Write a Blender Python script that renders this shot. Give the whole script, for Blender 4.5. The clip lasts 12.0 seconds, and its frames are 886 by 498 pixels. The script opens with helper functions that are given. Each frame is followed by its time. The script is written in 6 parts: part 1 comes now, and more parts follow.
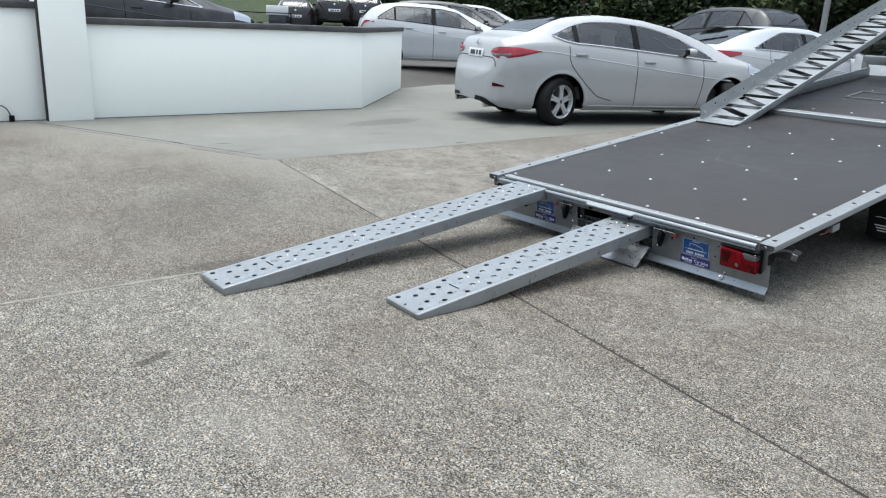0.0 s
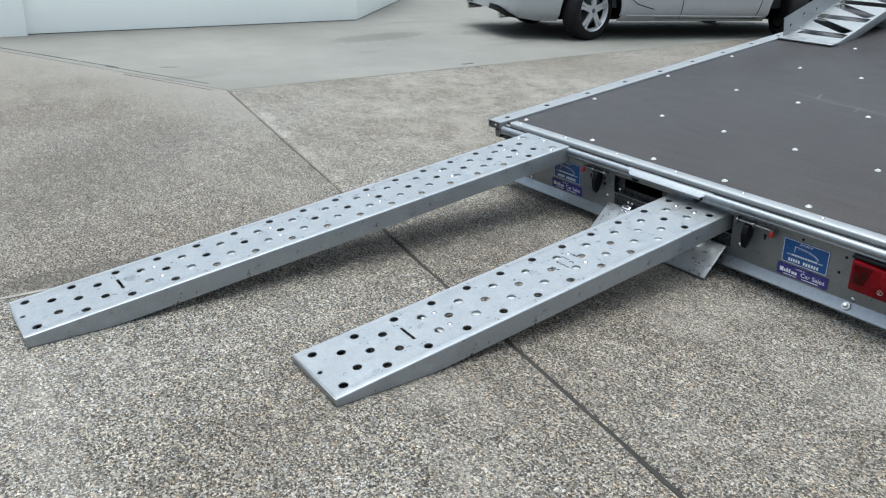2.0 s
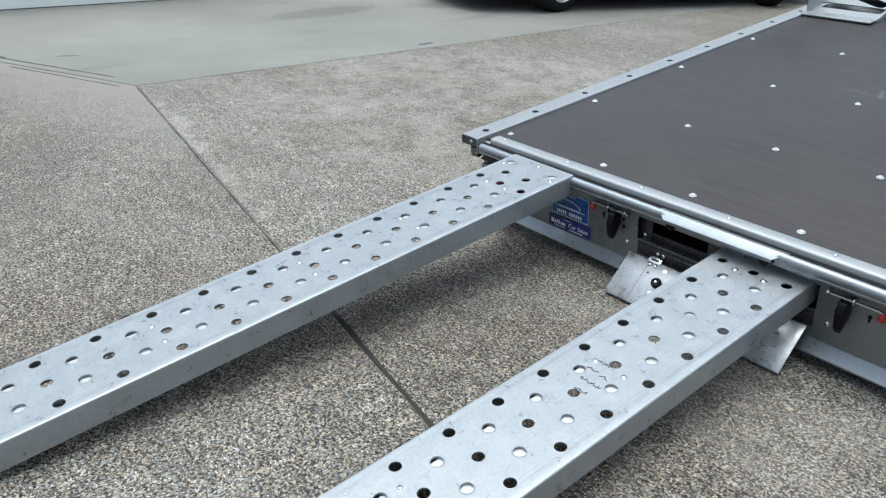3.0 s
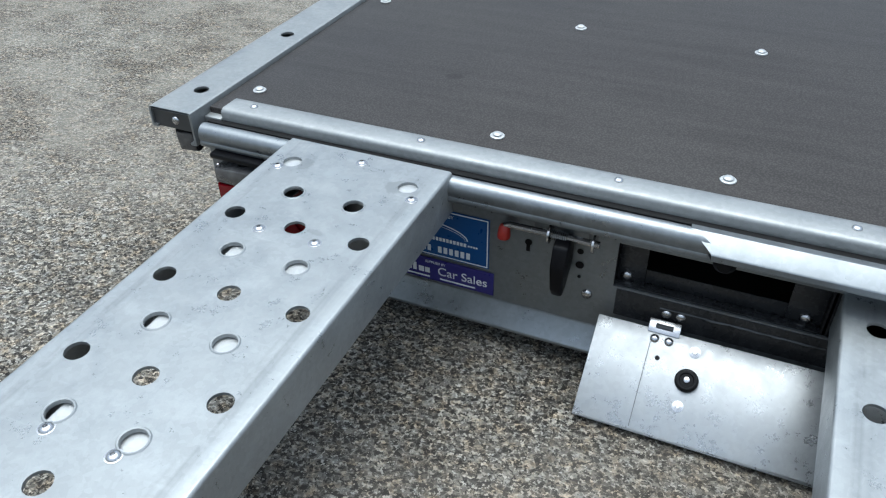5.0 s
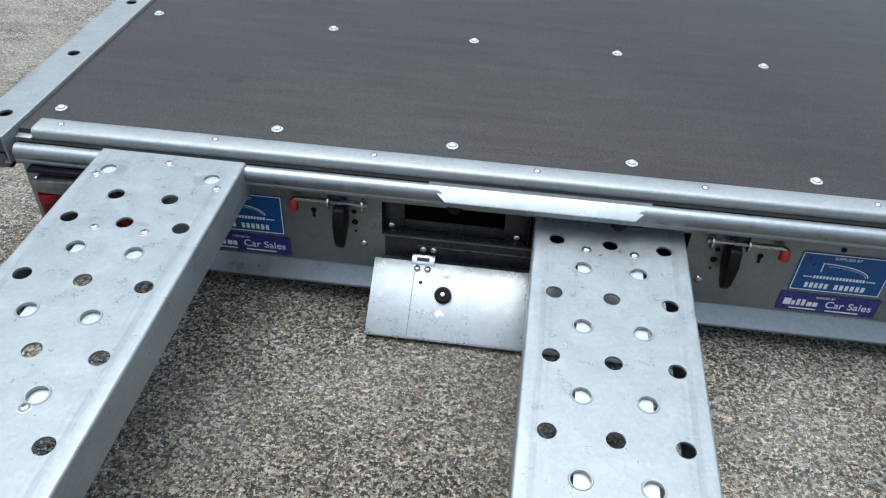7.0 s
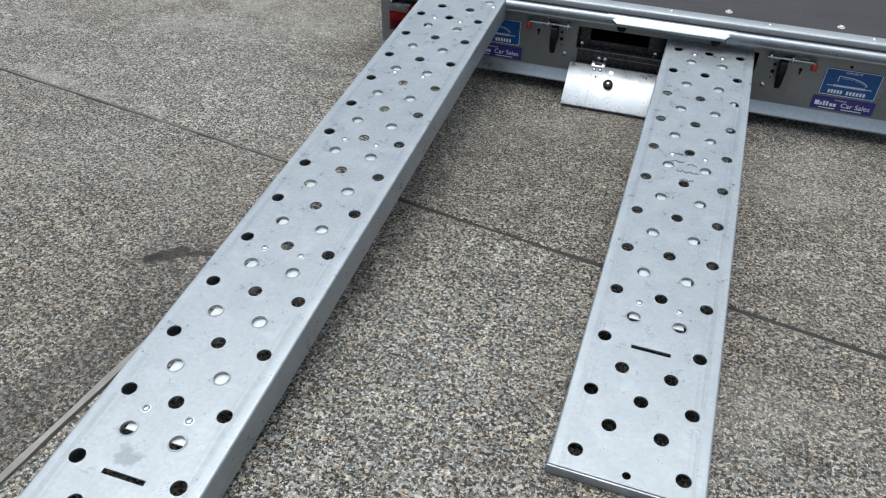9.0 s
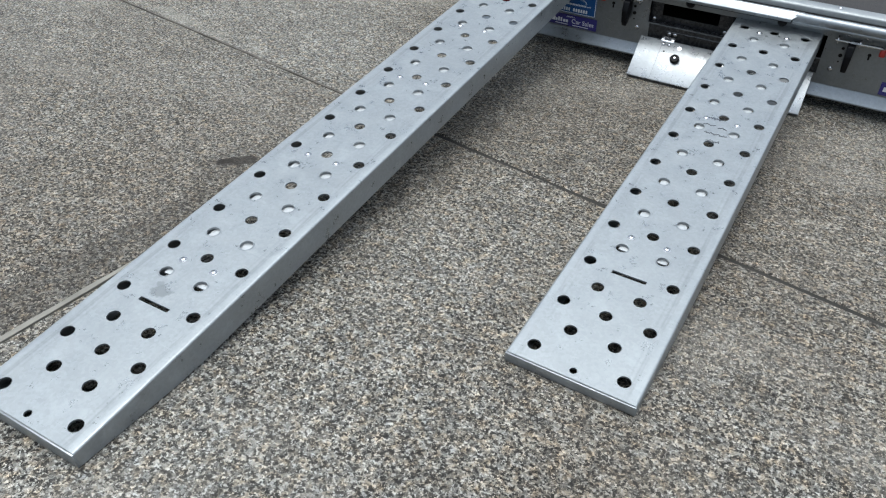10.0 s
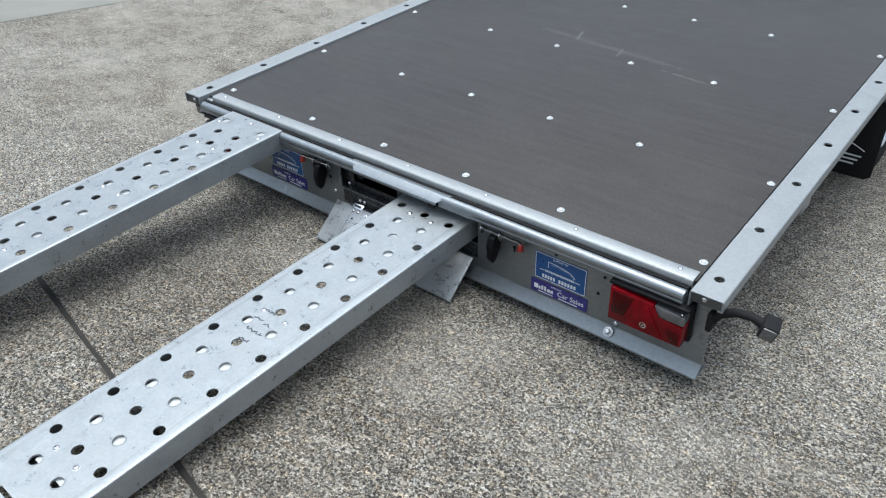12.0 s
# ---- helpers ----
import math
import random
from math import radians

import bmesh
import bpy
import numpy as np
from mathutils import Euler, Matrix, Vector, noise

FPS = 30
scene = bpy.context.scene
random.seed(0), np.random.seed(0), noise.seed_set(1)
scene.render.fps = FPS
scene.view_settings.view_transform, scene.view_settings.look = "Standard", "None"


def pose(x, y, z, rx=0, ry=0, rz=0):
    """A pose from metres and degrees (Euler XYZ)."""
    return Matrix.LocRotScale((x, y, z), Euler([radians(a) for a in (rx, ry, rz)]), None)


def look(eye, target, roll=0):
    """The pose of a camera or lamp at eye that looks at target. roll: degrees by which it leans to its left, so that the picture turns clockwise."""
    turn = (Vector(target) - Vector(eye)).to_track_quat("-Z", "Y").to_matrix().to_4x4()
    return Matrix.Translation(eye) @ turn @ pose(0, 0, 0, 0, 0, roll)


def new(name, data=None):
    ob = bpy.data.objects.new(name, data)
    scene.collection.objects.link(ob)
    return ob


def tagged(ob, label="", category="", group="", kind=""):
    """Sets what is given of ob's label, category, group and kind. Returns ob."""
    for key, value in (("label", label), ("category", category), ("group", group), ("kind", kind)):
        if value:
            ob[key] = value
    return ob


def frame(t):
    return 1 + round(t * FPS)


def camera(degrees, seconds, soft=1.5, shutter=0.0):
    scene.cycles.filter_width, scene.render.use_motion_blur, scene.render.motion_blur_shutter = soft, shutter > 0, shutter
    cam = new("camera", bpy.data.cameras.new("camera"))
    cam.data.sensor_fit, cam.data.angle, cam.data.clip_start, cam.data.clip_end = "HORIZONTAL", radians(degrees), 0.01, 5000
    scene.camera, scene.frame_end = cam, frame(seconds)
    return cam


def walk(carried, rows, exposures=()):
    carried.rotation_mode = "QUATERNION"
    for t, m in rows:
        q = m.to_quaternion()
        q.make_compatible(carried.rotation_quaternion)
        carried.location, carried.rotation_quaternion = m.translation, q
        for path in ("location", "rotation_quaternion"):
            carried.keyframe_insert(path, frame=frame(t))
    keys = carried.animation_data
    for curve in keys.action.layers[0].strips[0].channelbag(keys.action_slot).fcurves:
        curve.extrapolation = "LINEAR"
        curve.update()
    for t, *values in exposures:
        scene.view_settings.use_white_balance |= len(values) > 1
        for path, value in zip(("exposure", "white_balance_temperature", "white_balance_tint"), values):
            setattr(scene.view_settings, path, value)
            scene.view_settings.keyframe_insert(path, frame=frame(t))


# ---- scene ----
cam = camera(60.1, 12.0, 1.2)
PATH = [
    (0, (2.771, -3.529, 1.282), (1.293, -2.306, 0.717), 2.5),
    (0.5, (2.683, -3.238, 1.283), (1.181, -2.07, 0.666), 2.3),
    (1, (2.401, -2.971, 1.255), (0.906, -1.828, 0.578), 2.3),
    (1.5, (2.088, -2.654, 1.189), (0.609, -1.526, 0.454), 2.2),
    (2, (1.717, -2.375, 1.166), (0.261, -1.248, 0.385), 2.1),
    (2.5, (1.363, -2.117, 1.142), (-0.065, -0.979, 0.327), 1.8),
    (3, (0.971, -1.822, 1.121), (-0.391, -0.632, 0.268), 1.8),
    (3.2, (0.801, -1.729, 1.096), (-0.525, -0.509, 0.229), 1.8),
    (4.8, (-0.08, -0.973, 0.823), (-0.836, 0.584, -0.18), 1.9),
    (5, (-0.138, -0.897, 0.761), (-0.793, 0.691, -0.264), 2.1),
    (5.5, (-0.151, -0.813, 0.714), (-0.581, 0.832, -0.34), 2.6),
    (6, (-0.106, -0.8, 0.725), (-0.364, 0.873, -0.341), 2.9),
    (6.5, (-0.076, -0.932, 0.82), (-0.225, 0.749, -0.253), 3.4),
    (6.7, (-0.058, -1.017, 0.868), (-0.183, 0.666, -0.206), 3.6),
    (8.3, (-0.036, -2.029, 1.062), (-0.331, -0.420, -0.083), 3.5),
    (8.5, (-0.033, -2.147, 1.067), (-0.367, -0.545, -0.082), 3.4),
    (9, (0.017, -2.431, 1.076), (-0.423, -0.866, -0.089), 3.2),
    (9.5, (0.13, -2.542, 1.062), (-0.44, -1.021, -0.105), 3.2),
    (10, (0.365, -2.574, 1.049), (-0.389, -1.142, -0.125), 2.8),
    (10.5, (0.605, -2.328, 1.126), (-0.311, -0.989, -0.042), 2.2),
    (11, (0.894, -2.078, 1.205), (-0.107, -0.775, 0.066), 2.1),
    (11.5, (1.143, -1.782, 1.24), (0.107, -0.461, 0.154), 2.3),
    (12, (1.408, -1.571, 1.284), (0.36, -0.199, 0.274), 2.6),
]
EXPOSURES = [(0.0, 0.94, 6130, 4), (1.0, 0.97, 6120, 4), (2.5, 0.91, 6010, 2), (3.2, 0.86, 5960, 2), (5.0, 0.72, 5890, 1), (6.5, 0.87, 5880, 1), (8.5, 0.58, 6010, 4), (10.0, 0.6, 6050, 3), (11.0, 0.69, 6050, 3), (11.5, 0.75, 6030, 3), (12.0, 0.90, 6010, 3)]
walk(cam, [(t, look(eye, target, roll)) for t, eye, target, roll in PATH], EXPOSURES)

# ---------------------------------------------------------------- light: an overcast day
SUN_ELEV, SUN_AZ = 84.0, 240.0
world = bpy.data.worlds.new("overcast_sky")
scene.world = world
world.use_nodes = True
wn, wl = world.node_tree.nodes, world.node_tree.links
wn.clear()
sky = wn.new("ShaderNodeTexSky")
sky.sky_type, sky.sun_disc = "NISHITA", False
sky.sun_elevation, sky.sun_rotation = radians(SUN_ELEV), radians(SUN_AZ)
sky.dust_density, sky.air_density, sky.ozone_density = 4.0, 1.0, 1.0
grey = wn.new("ShaderNodeHueSaturation")
grey.inputs["Saturation"].default_value = 0.50
back = wn.new("ShaderNodeBackground")
back.inputs["Strength"].default_value = 0.15
wout = wn.new("ShaderNodeOutputWorld")
# an overcast dome: about a third as bright at the horizon as overhead
coord, axis, span, dome = (wn.new("ShaderNode" + k) for k in ("TexCoord", "SeparateXYZ", "MapRange", "Mix"))
span.inputs["From Min"].default_value, span.inputs["From Max"].default_value = 0.0, 1.0
span.inputs["To Min"].default_value, span.inputs["To Max"].default_value = 0.66, 1.50
dome.data_type, dome.blend_type = "RGBA", "MULTIPLY"
dome.inputs["Factor"].default_value = 1.0
wl.new(coord.outputs["Generated"], axis.inputs[0])
wl.new(axis.outputs["Z"], span.inputs["Value"])
wl.new(sky.outputs[0], grey.inputs["Color"])
wl.new(grey.outputs[0], dome.inputs["A"])
wl.new(span.outputs["Result"], dome.inputs["B"])
wl.new(dome.outputs["Result"], back.inputs["Color"])
wl.new(back.outputs[0], wout.inputs["Surface"])

sun_data = bpy.data.lights.new("sun", "SUN")
sun_data.energy, sun_data.angle, sun_data.color = 1.0, radians(74), (1.0, 0.985, 0.965)
sun = new("sun", sun_data)
az = radians(SUN_AZ)
sun_dir = Vector((math.sin(az) * math.cos(radians(SUN_ELEV)), math.cos(az) * math.cos(radians(SUN_ELEV)), math.sin(radians(SUN_ELEV))))
sun.matrix_world = look(sun_dir * 40, (0, 0, 0))

# ---------------------------------------------------------------- materials
def node_mat(name):
    m = bpy.data.materials.new(name)
    m.use_nodes = True
    nt = m.node_tree
    return m, nt.nodes, nt.links, nt.nodes["Principled BSDF"]


def where(nodes, links, space="Object"):
    """A vector output in metres: the world's own place, or the object's."""
    if space == "World":
        return nodes.new("ShaderNodeNewGeometry").outputs["Position"]
    return nodes.new("ShaderNodeTexCoord").outputs["Object"]


def tex_noise(nodes, links, vec, scale, detail=4.0, rough=0.55, stretch=None):
    if stretch:
        mp = nodes.new("ShaderNodeMapping")
        mp.inputs["Scale"].default_value = stretch
        links.new(vec, mp.inputs["Vector"])
        vec = mp.outputs[0]
    n = nodes.new("ShaderNodeTexNoise")
    n.inputs["Scale"].default_value, n.inputs["Detail"].default_value, n.inputs["Roughness"].default_value = scale, detail, rough
    links.new(vec, n.inputs["Vector"])
    return n.outputs["Fac"]


def tex_cells(nodes, links, vec, scale, feature="F1"):
    v = nodes.new("ShaderNodeTexVoronoi")
    v.feature = feature
    v.inputs["Scale"].default_value = scale
    links.new(vec, v.inputs["Vector"])
    return v


def ramp(nodes, links, fac, stops):
    r = nodes.new("ShaderNodeValToRGB")
    e = r.color_ramp.elements
    while len(e) < len(stops):
        e.new(0.5)
    for el, (p, c) in zip(e, stops):
        el.position = p
        el.color = (*c, 1) if len(c) == 3 else c
    links.new(fac, r.inputs["Fac"])
    return r.outputs["Color"]


def grey_ramp(nodes, links, fac, p0, v0, p1, v1):
    return ramp(nodes, links, fac, [(p0, (v0,) * 3), (p1, (v1,) * 3)])


def mixed(nodes, links, fac, a, b, mode="MIX"):
    m = nodes.new("ShaderNodeMix")
    m.data_type, m.blend_type = "RGBA", mode
    for sock, val in ((m.inputs["Factor"], fac), (m.inputs["A"], a), (m.inputs["B"], b)):
        if isinstance(val, (int, float)):
            sock.default_value = val
        elif isinstance(val, tuple):
            sock.default_value = (*val, 1)
        else:
            links.new(val, sock)
    return m.outputs["Result"]


def calc(nodes, links, op, a, b=0.0, clamp=False):
    m = nodes.new("ShaderNodeMath")
    m.operation, m.use_clamp = op, clamp
    for sock, val in zip(m.inputs, (a, b)):
        if isinstance(val, (int, float)):
            sock.default_value = val
        else:
            links.new(val, sock)
    return m.outputs[0]


def bumped(nodes, links, bsdf, height, strength, distance):
    b = nodes.new("ShaderNodeBump")
    b.inputs["Strength"].default_value, b.inputs["Distance"].default_value = strength, distance
    links.new(height, b.inputs["Height"])
    links.new(b.outputs[0], bsdf.inputs["Normal"])


def plain(name, col, rough=0.5, metal=0.0, vary=0.12, scale=6.0, fine=90.0, bump=0.05, coat=0.0, spec=0.5):
    """A surface of one colour with drift at a large and a small scale and a fine relief."""
    m, n, l, b = node_mat(name)
    v = where(n, l)
    big = tex_noise(n, l, v, scale)
    small = tex_noise(n, l, v, fine, 3)
    c1 = mixed(n, l, grey_ramp(n, l, big, 0.3, 0, 0.7, 1), tuple(x * (1 - vary) for x in col), tuple(min(1, x * (1 + vary)) for x in col))
    c2 = mixed(n, l, 0.35, c1, grey_ramp(n, l, small, 0.25, 0.45, 0.75, 0.55), "OVERLAY")
    l.new(c2, b.inputs["Base Color"])
    l.new(grey_ramp(n, l, small, 0.2, max(0.02, rough - 0.06), 0.8, min(1, rough + 0.08)), b.inputs["Roughness"])
    b.inputs["Metallic"].default_value = metal
    b.inputs["Coat Weight"].default_value = coat
    b.inputs["Coat Roughness"].default_value = 0.06
    b.inputs["Specular IOR Level"].default_value = spec
    if bump:
        bumped(n, l, b, small, bump, 0.002)
    return m


def spot(n, l, vec, x, y, rx, ry, turn, wobble):
    """A ragged patch round (x, y): 1 inside, 0 outside."""
    mp = n.new("ShaderNodeMapping")
    mp.vector_type = "TEXTURE"
    mp.inputs["Location"].default_value = (x, y, 0)
    mp.inputs["Rotation"].default_value = (0, 0, radians(turn))
    mp.inputs["Scale"].default_value = (rx, ry, 50)
    l.new(vec, mp.inputs["Vector"])
    ln = n.new("ShaderNodeVectorMath")
    ln.operation = "LENGTH"
    l.new(mp.outputs[0], ln.inputs[0])
    d = calc(n, l, "ADD", ln.outputs["Value"], wobble)
    return grey_ramp(n, l, d, 0.72, 1.0, 1.2, 0.0)


def tread_wear(n, l, v, c, col, marks=()):
    """Marks of use along a ramp: rubbed pale edges, roller lines beside them, grey smears and short scratches."""
    info = n.new("ShaderNodeObjectInfo")
    shift = n.new("ShaderNodeVectorMath")
    shift.operation = "ADD"
    l.new(v, shift.inputs[0])
    l.new(calc(n, l, "MULTIPLY", info.outputs["Random"], 9.0), shift.inputs[1])
    w = shift.outputs[0]
    axis = n.new("ShaderNodeSeparateXYZ")
    l.new(v, axis.inputs[0])
    side = calc(n, l, "ABSOLUTE", axis.outputs["X"])
    smear = tex_noise(n, l, w, 6.5, 7, 0.68, (1.0, 0.6, 1.0))
    blot = tex_noise(n, l, w, 17.0, 8, 0.72)
    drag = tex_noise(n, l, w, 42.0, 5, 0.65, (1.0, 0.07, 1.0))
    cross = tex_noise(n, l, w, 50.0, 5, 0.65, (0.10, 1.0, 1.0))
    c = mixed(n, l, grey_ramp(n, l, smear, 0.50, 0.0, 0.66, 0.40), c, tuple(x * 0.86 for x in col))
    c = mixed(n, l, grey_ramp(n, l, blot, 0.54, 0.0, 0.66, 0.50), c, tuple(x * 1.20 for x in col))
    c = mixed(n, l, grey_ramp(n, l, blot, 0.32, 0.18, 0.42, 0.0), c, tuple(x * 0.72 for x in col))
    c = mixed(n, l, grey_ramp(n, l, cross, 0.64, 0.0, 0.70, 0.22), c, tuple(x * 1.35 for x in col))
    ragged = calc(n, l, "MULTIPLY", calc(n, l, "SUBTRACT", tex_noise(n, l, w, 60.0, 5, 0.6), 0.5), 2.4)
    for (x, y, rx, ry, k) in marks:
        c = mixed(n, l, calc(n, l, "MULTIPLY", spot(n, l, v, x, y, rx, ry, 0, ragged), k), c, tuple(q * 0.62 for q in col))
    wander = calc(n, l, "ADD", side, calc(n, l, "MULTIPLY", calc(n, l, "SUBTRACT", smear, 0.5), 0.010))
    rub = calc(n, l, "MULTIPLY", grey_ramp(n, l, wander, 0.112, 0.0, 0.124, 1.0), grey_ramp(n, l, drag, 0.36, 0.0, 0.58, 0.26))
    top = grey_ramp(n, l, calc(n, l, "ADD", axis.outputs["Z"], 0.02), 0.010, 0.0, 0.017, 1.0)
    rub = calc(n, l, "MULTIPLY", rub, top)
    c = mixed(n, l, rub, c, tuple(x * 1.42 for x in col))
    for at, wide, k in ((0.1060, 0.0016, 0.34), (0.1110, 0.0010, 0.28), (0.0960, 0.0012, 0.15)):
        off = calc(n, l, "ABSOLUTE", calc(n, l, "SUBTRACT", wander, at))
        line = calc(n, l, "MULTIPLY", grey_ramp(n, l, off, wide * 0.4, k, wide, 0.0), grey_ramp(n, l, calc(n, l, "ADD", drag, calc(n, l, "SUBTRACT", blot, 0.5)), 0.42, 0.0, 0.54, 1.0))
        c = mixed(n, l, line, c, tuple(x * 0.42 for x in col))
    return c


def galvanised(name, col=(0.71, 0.74, 0.76), rough=0.50, metal=0.92, streak=0.0, bloom=0.5, trodden=False, marks=()):
    """Hot-dip zinc: faint spangle, cloudy dull oxide over bright metal, scuffs and grime."""
    m, n, l, b = node_mat(name)
    v = where(n, l)
    sp = tex_cells(n, l, v, 170.0)
    cloud = tex_noise(n, l, v, 9.0, 8, 0.72)
    scuff = tex_noise(n, l, v, 24.0, 9, 0.78)
    scratch = tex_noise(n, l, v, 30.0, 4, 0.6, (1.0, 0.12, 1.0))
    one = n.new("ShaderNodeSeparateColor")
    l.new(sp.outputs["Color"], one.inputs[0])
    spangle = mixed(n, l, 0.07, col, one.outputs[0], "OVERLAY")
    c = mixed(n, l, grey_ramp(n, l, cloud, 0.36, 0.0, 0.68, 0.38), spangle, tuple(x * 0.88 for x in col))
    c = mixed(n, l, grey_ramp(n, l, scuff, 0.55, 0.0, 0.70, 0.3), c, tuple(min(1, x * 1.16) for x in col))
    c = mixed(n, l, grey_ramp(n, l, scuff, 0.30, 0.10, 0.42, 0.0), c, tuple(x * 0.62 for x in col))
    c = mixed(n, l, grey_ramp(n, l, scratch, 0.66, 0.0, 0.72, 0.14), c, tuple(x * 0.55 for x in col))
    if streak:
        run = tex_noise(n, l, v, 4.0, 5, 0.6, (9.0, 0.6, 3.0))
        c = mixed(n, l, grey_ramp(n, l, run, 0.5, 0.0, 0.75, streak), c, tuple(x * 0.7 for x in col))
    if trodden:
        c = tread_wear(n, l, v, c, col, marks)
    l.new(c, b.inputs["Base Color"])
    ox = grey_ramp(n, l, mixed(n, l, 0.6, cloud, scuff), 0.22, 0.0, 0.78, 1.0)
    l.new(calc(n, l, "ADD", grey_ramp(n, l, scuff, 0.35, rough - 0.10, 0.70, rough + 0.10), calc(n, l, "MULTIPLY", ox, 0.14)), b.inputs["Roughness"])
    l.new(calc(n, l, "SUBTRACT", metal, calc(n, l, "MULTIPLY", ox, bloom * metal)), b.inputs["Metallic"])
    if trodden:
        bumped(n, l, b, calc(n, l, "ADD", tex_noise(n, l, v, 7.0, 3, 0.5), calc(n, l, "MULTIPLY", scuff, 0.25)), 0.35, 0.006)
    else:
        bumped(n, l, b, scuff, 0.10, 0.0015)
    return m


def line_distance(n, l, vec, px, py, nx, ny):
    """Signed distance of the place from a line in plan through (px, py) with the normal (nx, ny)."""
    d = n.new("ShaderNodeVectorMath")
    d.operation = "DOT_PRODUCT"
    d.inputs[1].default_value = (nx, ny, 0)
    l.new(vec, d.inputs[0])
    return calc(n, l, "SUBTRACT", d.outputs["Value"], px * nx + py * ny)


def aggregate(name, worn_line=None, dark_marks=(), tone=1.0, warm=0.0, smears=(), clumped=1.0):
    """Exposed-aggregate concrete: small rounded stones of mixed colour in a darker matrix, weathered in patches."""
    m, n, l, b = node_mat(name)
    v = where(n, l, "World")
    warp = n.new("ShaderNodeTexNoise")
    warp.inputs["Scale"].default_value = 60.0
    l.new(v, warp.inputs["Vector"])
    wv = n.new("ShaderNodeVectorMath")
    wv.operation = "MULTIPLY_ADD"
    wv.inputs[1].default_value = (0.010, 0.010, 0.010)
    l.new(warp.outputs["Color"], wv.inputs[0])
    l.new(v, wv.inputs[2])
    st = tex_cells(n, l, wv.outputs[0], 110.0)
    gap = tex_cells(n, l, wv.outputs[0], 110.0, "DISTANCE_TO_EDGE")
    fine = tex_cells(n, l, v, 420.0)
    sep, sepf = n.new("ShaderNodeSeparateColor"), n.new("ShaderNodeSeparateColor")
    l.new(st.outputs["Color"], sep.inputs[0])
    l.new(fine.outputs["Color"], sepf.inputs[0])
    k = tone
    stone = ramp(n, l, sep.outputs[0], [(0.0, (0.040 * k, 0.036 * k, 0.031 * k)), (0.35, (0.105 * k, 0.096 * k, 0.084 * k)), (0.65, (0.200 * k, 0.185 * k, 0.163 * k)),
                                       (0.88, (0.31 * k, 0.290 * k, 0.258 * k)), (1.0, (0.48 * k, 0.458 * k, 0.415 * k))])
    pit = grey_ramp(n, l, gap.outputs["Distance"], 0.02, 1.0, 0.13, 0.0)
    # cement skin between the stones, paler than most of them
    base = mixed(n, l, calc(n, l, "MULTIPLY", pit, 0.55), stone, (0.43 * k, 0.405 * k, 0.355 * k))
    base = mixed(n, l, 0.45, base, grey_ramp(n, l, sepf.outputs[0], 0.1, 0.22, 0.9, 0.78), "OVERLAY")
    # ragged dark chips and pale grains at the size of fine gravel
    chip = tex_noise(n, l, v, 105.0, 3, 0.72)
    grain = tex_noise(n, l, v, 145.0, 2, 0.7)
    base = mixed(n, l, grey_ramp(n, l, chip, 0.443, 0.97, 0.487, 0.0), base, (0.008, 0.007, 0.006))
    base = mixed(n, l, grey_ramp(n, l, grain, 0.56, 0.0, 0.60, 0.85), base, (0.70 * k, 0.665 * k, 0.60 * k))
    # stones range from olive and brown to blue-grey
    tinge = tex_noise(n, l, v, 48.0, 3, 0.6)
    base = mixed(n, l, 1.0, base, ramp(n, l, tinge, [(0.30, (1.14, 0.99, 0.80)), (0.50, (1.0, 1.0, 0.98)), (0.70, (0.93, 1.0, 1.08))]), "MULTIPLY")
    # clusters of stones and bald spots, a few centimetres to a hand across
    for size, lo, hi in ((34.0, 1 - 0.25 * clumped, 1 + 0.27 * clumped), (11.0, 1 - 0.18 * clumped, 1 + 0.19 * clumped)):
        clump = tex_noise(n, l, v, size, 4, 0.62)
        base = mixed(n, l, 1.0, base, grey_ramp(n, l, clump, 0.36, lo, 0.64, hi), "MULTIPLY")
    big = tex_noise(n, l, v, 0.55, 6, 0.62)
    mid = tex_noise(n, l, v, 2.6, 6, 0.6)
    pale = (0.335 * k, 0.318 * k, 0.285 * k)
    dust = calc(n, l, "MULTIPLY", grey_ramp(n, l, mid, 0.42, 0.0, 0.68, 1.0), 0.14)
    base = mixed(n, l, dust, base, pale)
    base = mixed(n, l, grey_ramp(n, l, big, 0.40, 0.0, 0.60, 0.75), base, mixed(n, l, 1.0, base, (0.70, 0.645, 0.59), "MULTIPLY"))
    wash = tex_noise(n, l, v, 0.8, 6, 0.68, (0.8, 1.9, 1.0))
    base = mixed(n, l, grey_ramp(n, l, wash, 0.52, 0.0, 0.70, 0.36), base, (0.40 * k, 0.37 * k, 0.325 * k))
    if warm:
        base = mixed(n, l, warm, base, mixed(n, l, 1.0, base, (1.0, 0.90, 0.82), "MULTIPLY"))
    height = calc(n, l, "SUBTRACT", chip, calc(n, l, "MULTIPLY", pit, 0.25))
    if worn_line:
        d = calc(n, l, "ADD", line_distance(n, l, v, *worn_line), calc(n, l, "MULTIPLY", calc(n, l, "SUBTRACT", mid, 0.5), 1.5))
        worn = grey_ramp(n, l, calc(n, l, "MULTIPLY", d, 0.95), 0.05, 0.78, 0.95, 0.0)
        smooth = mixed(n, l, grey_ramp(n, l, mid, 0.3, 0, 0.7, 1), (0.160, 0.151, 0.132), (0.195, 0.185, 0.164))
        base = mixed(n, l, worn, base, smooth)
        height = mixed(n, l, worn, height, (0.5, 0.5, 0.5))
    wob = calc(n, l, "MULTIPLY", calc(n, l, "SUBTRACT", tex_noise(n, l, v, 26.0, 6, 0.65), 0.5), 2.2)
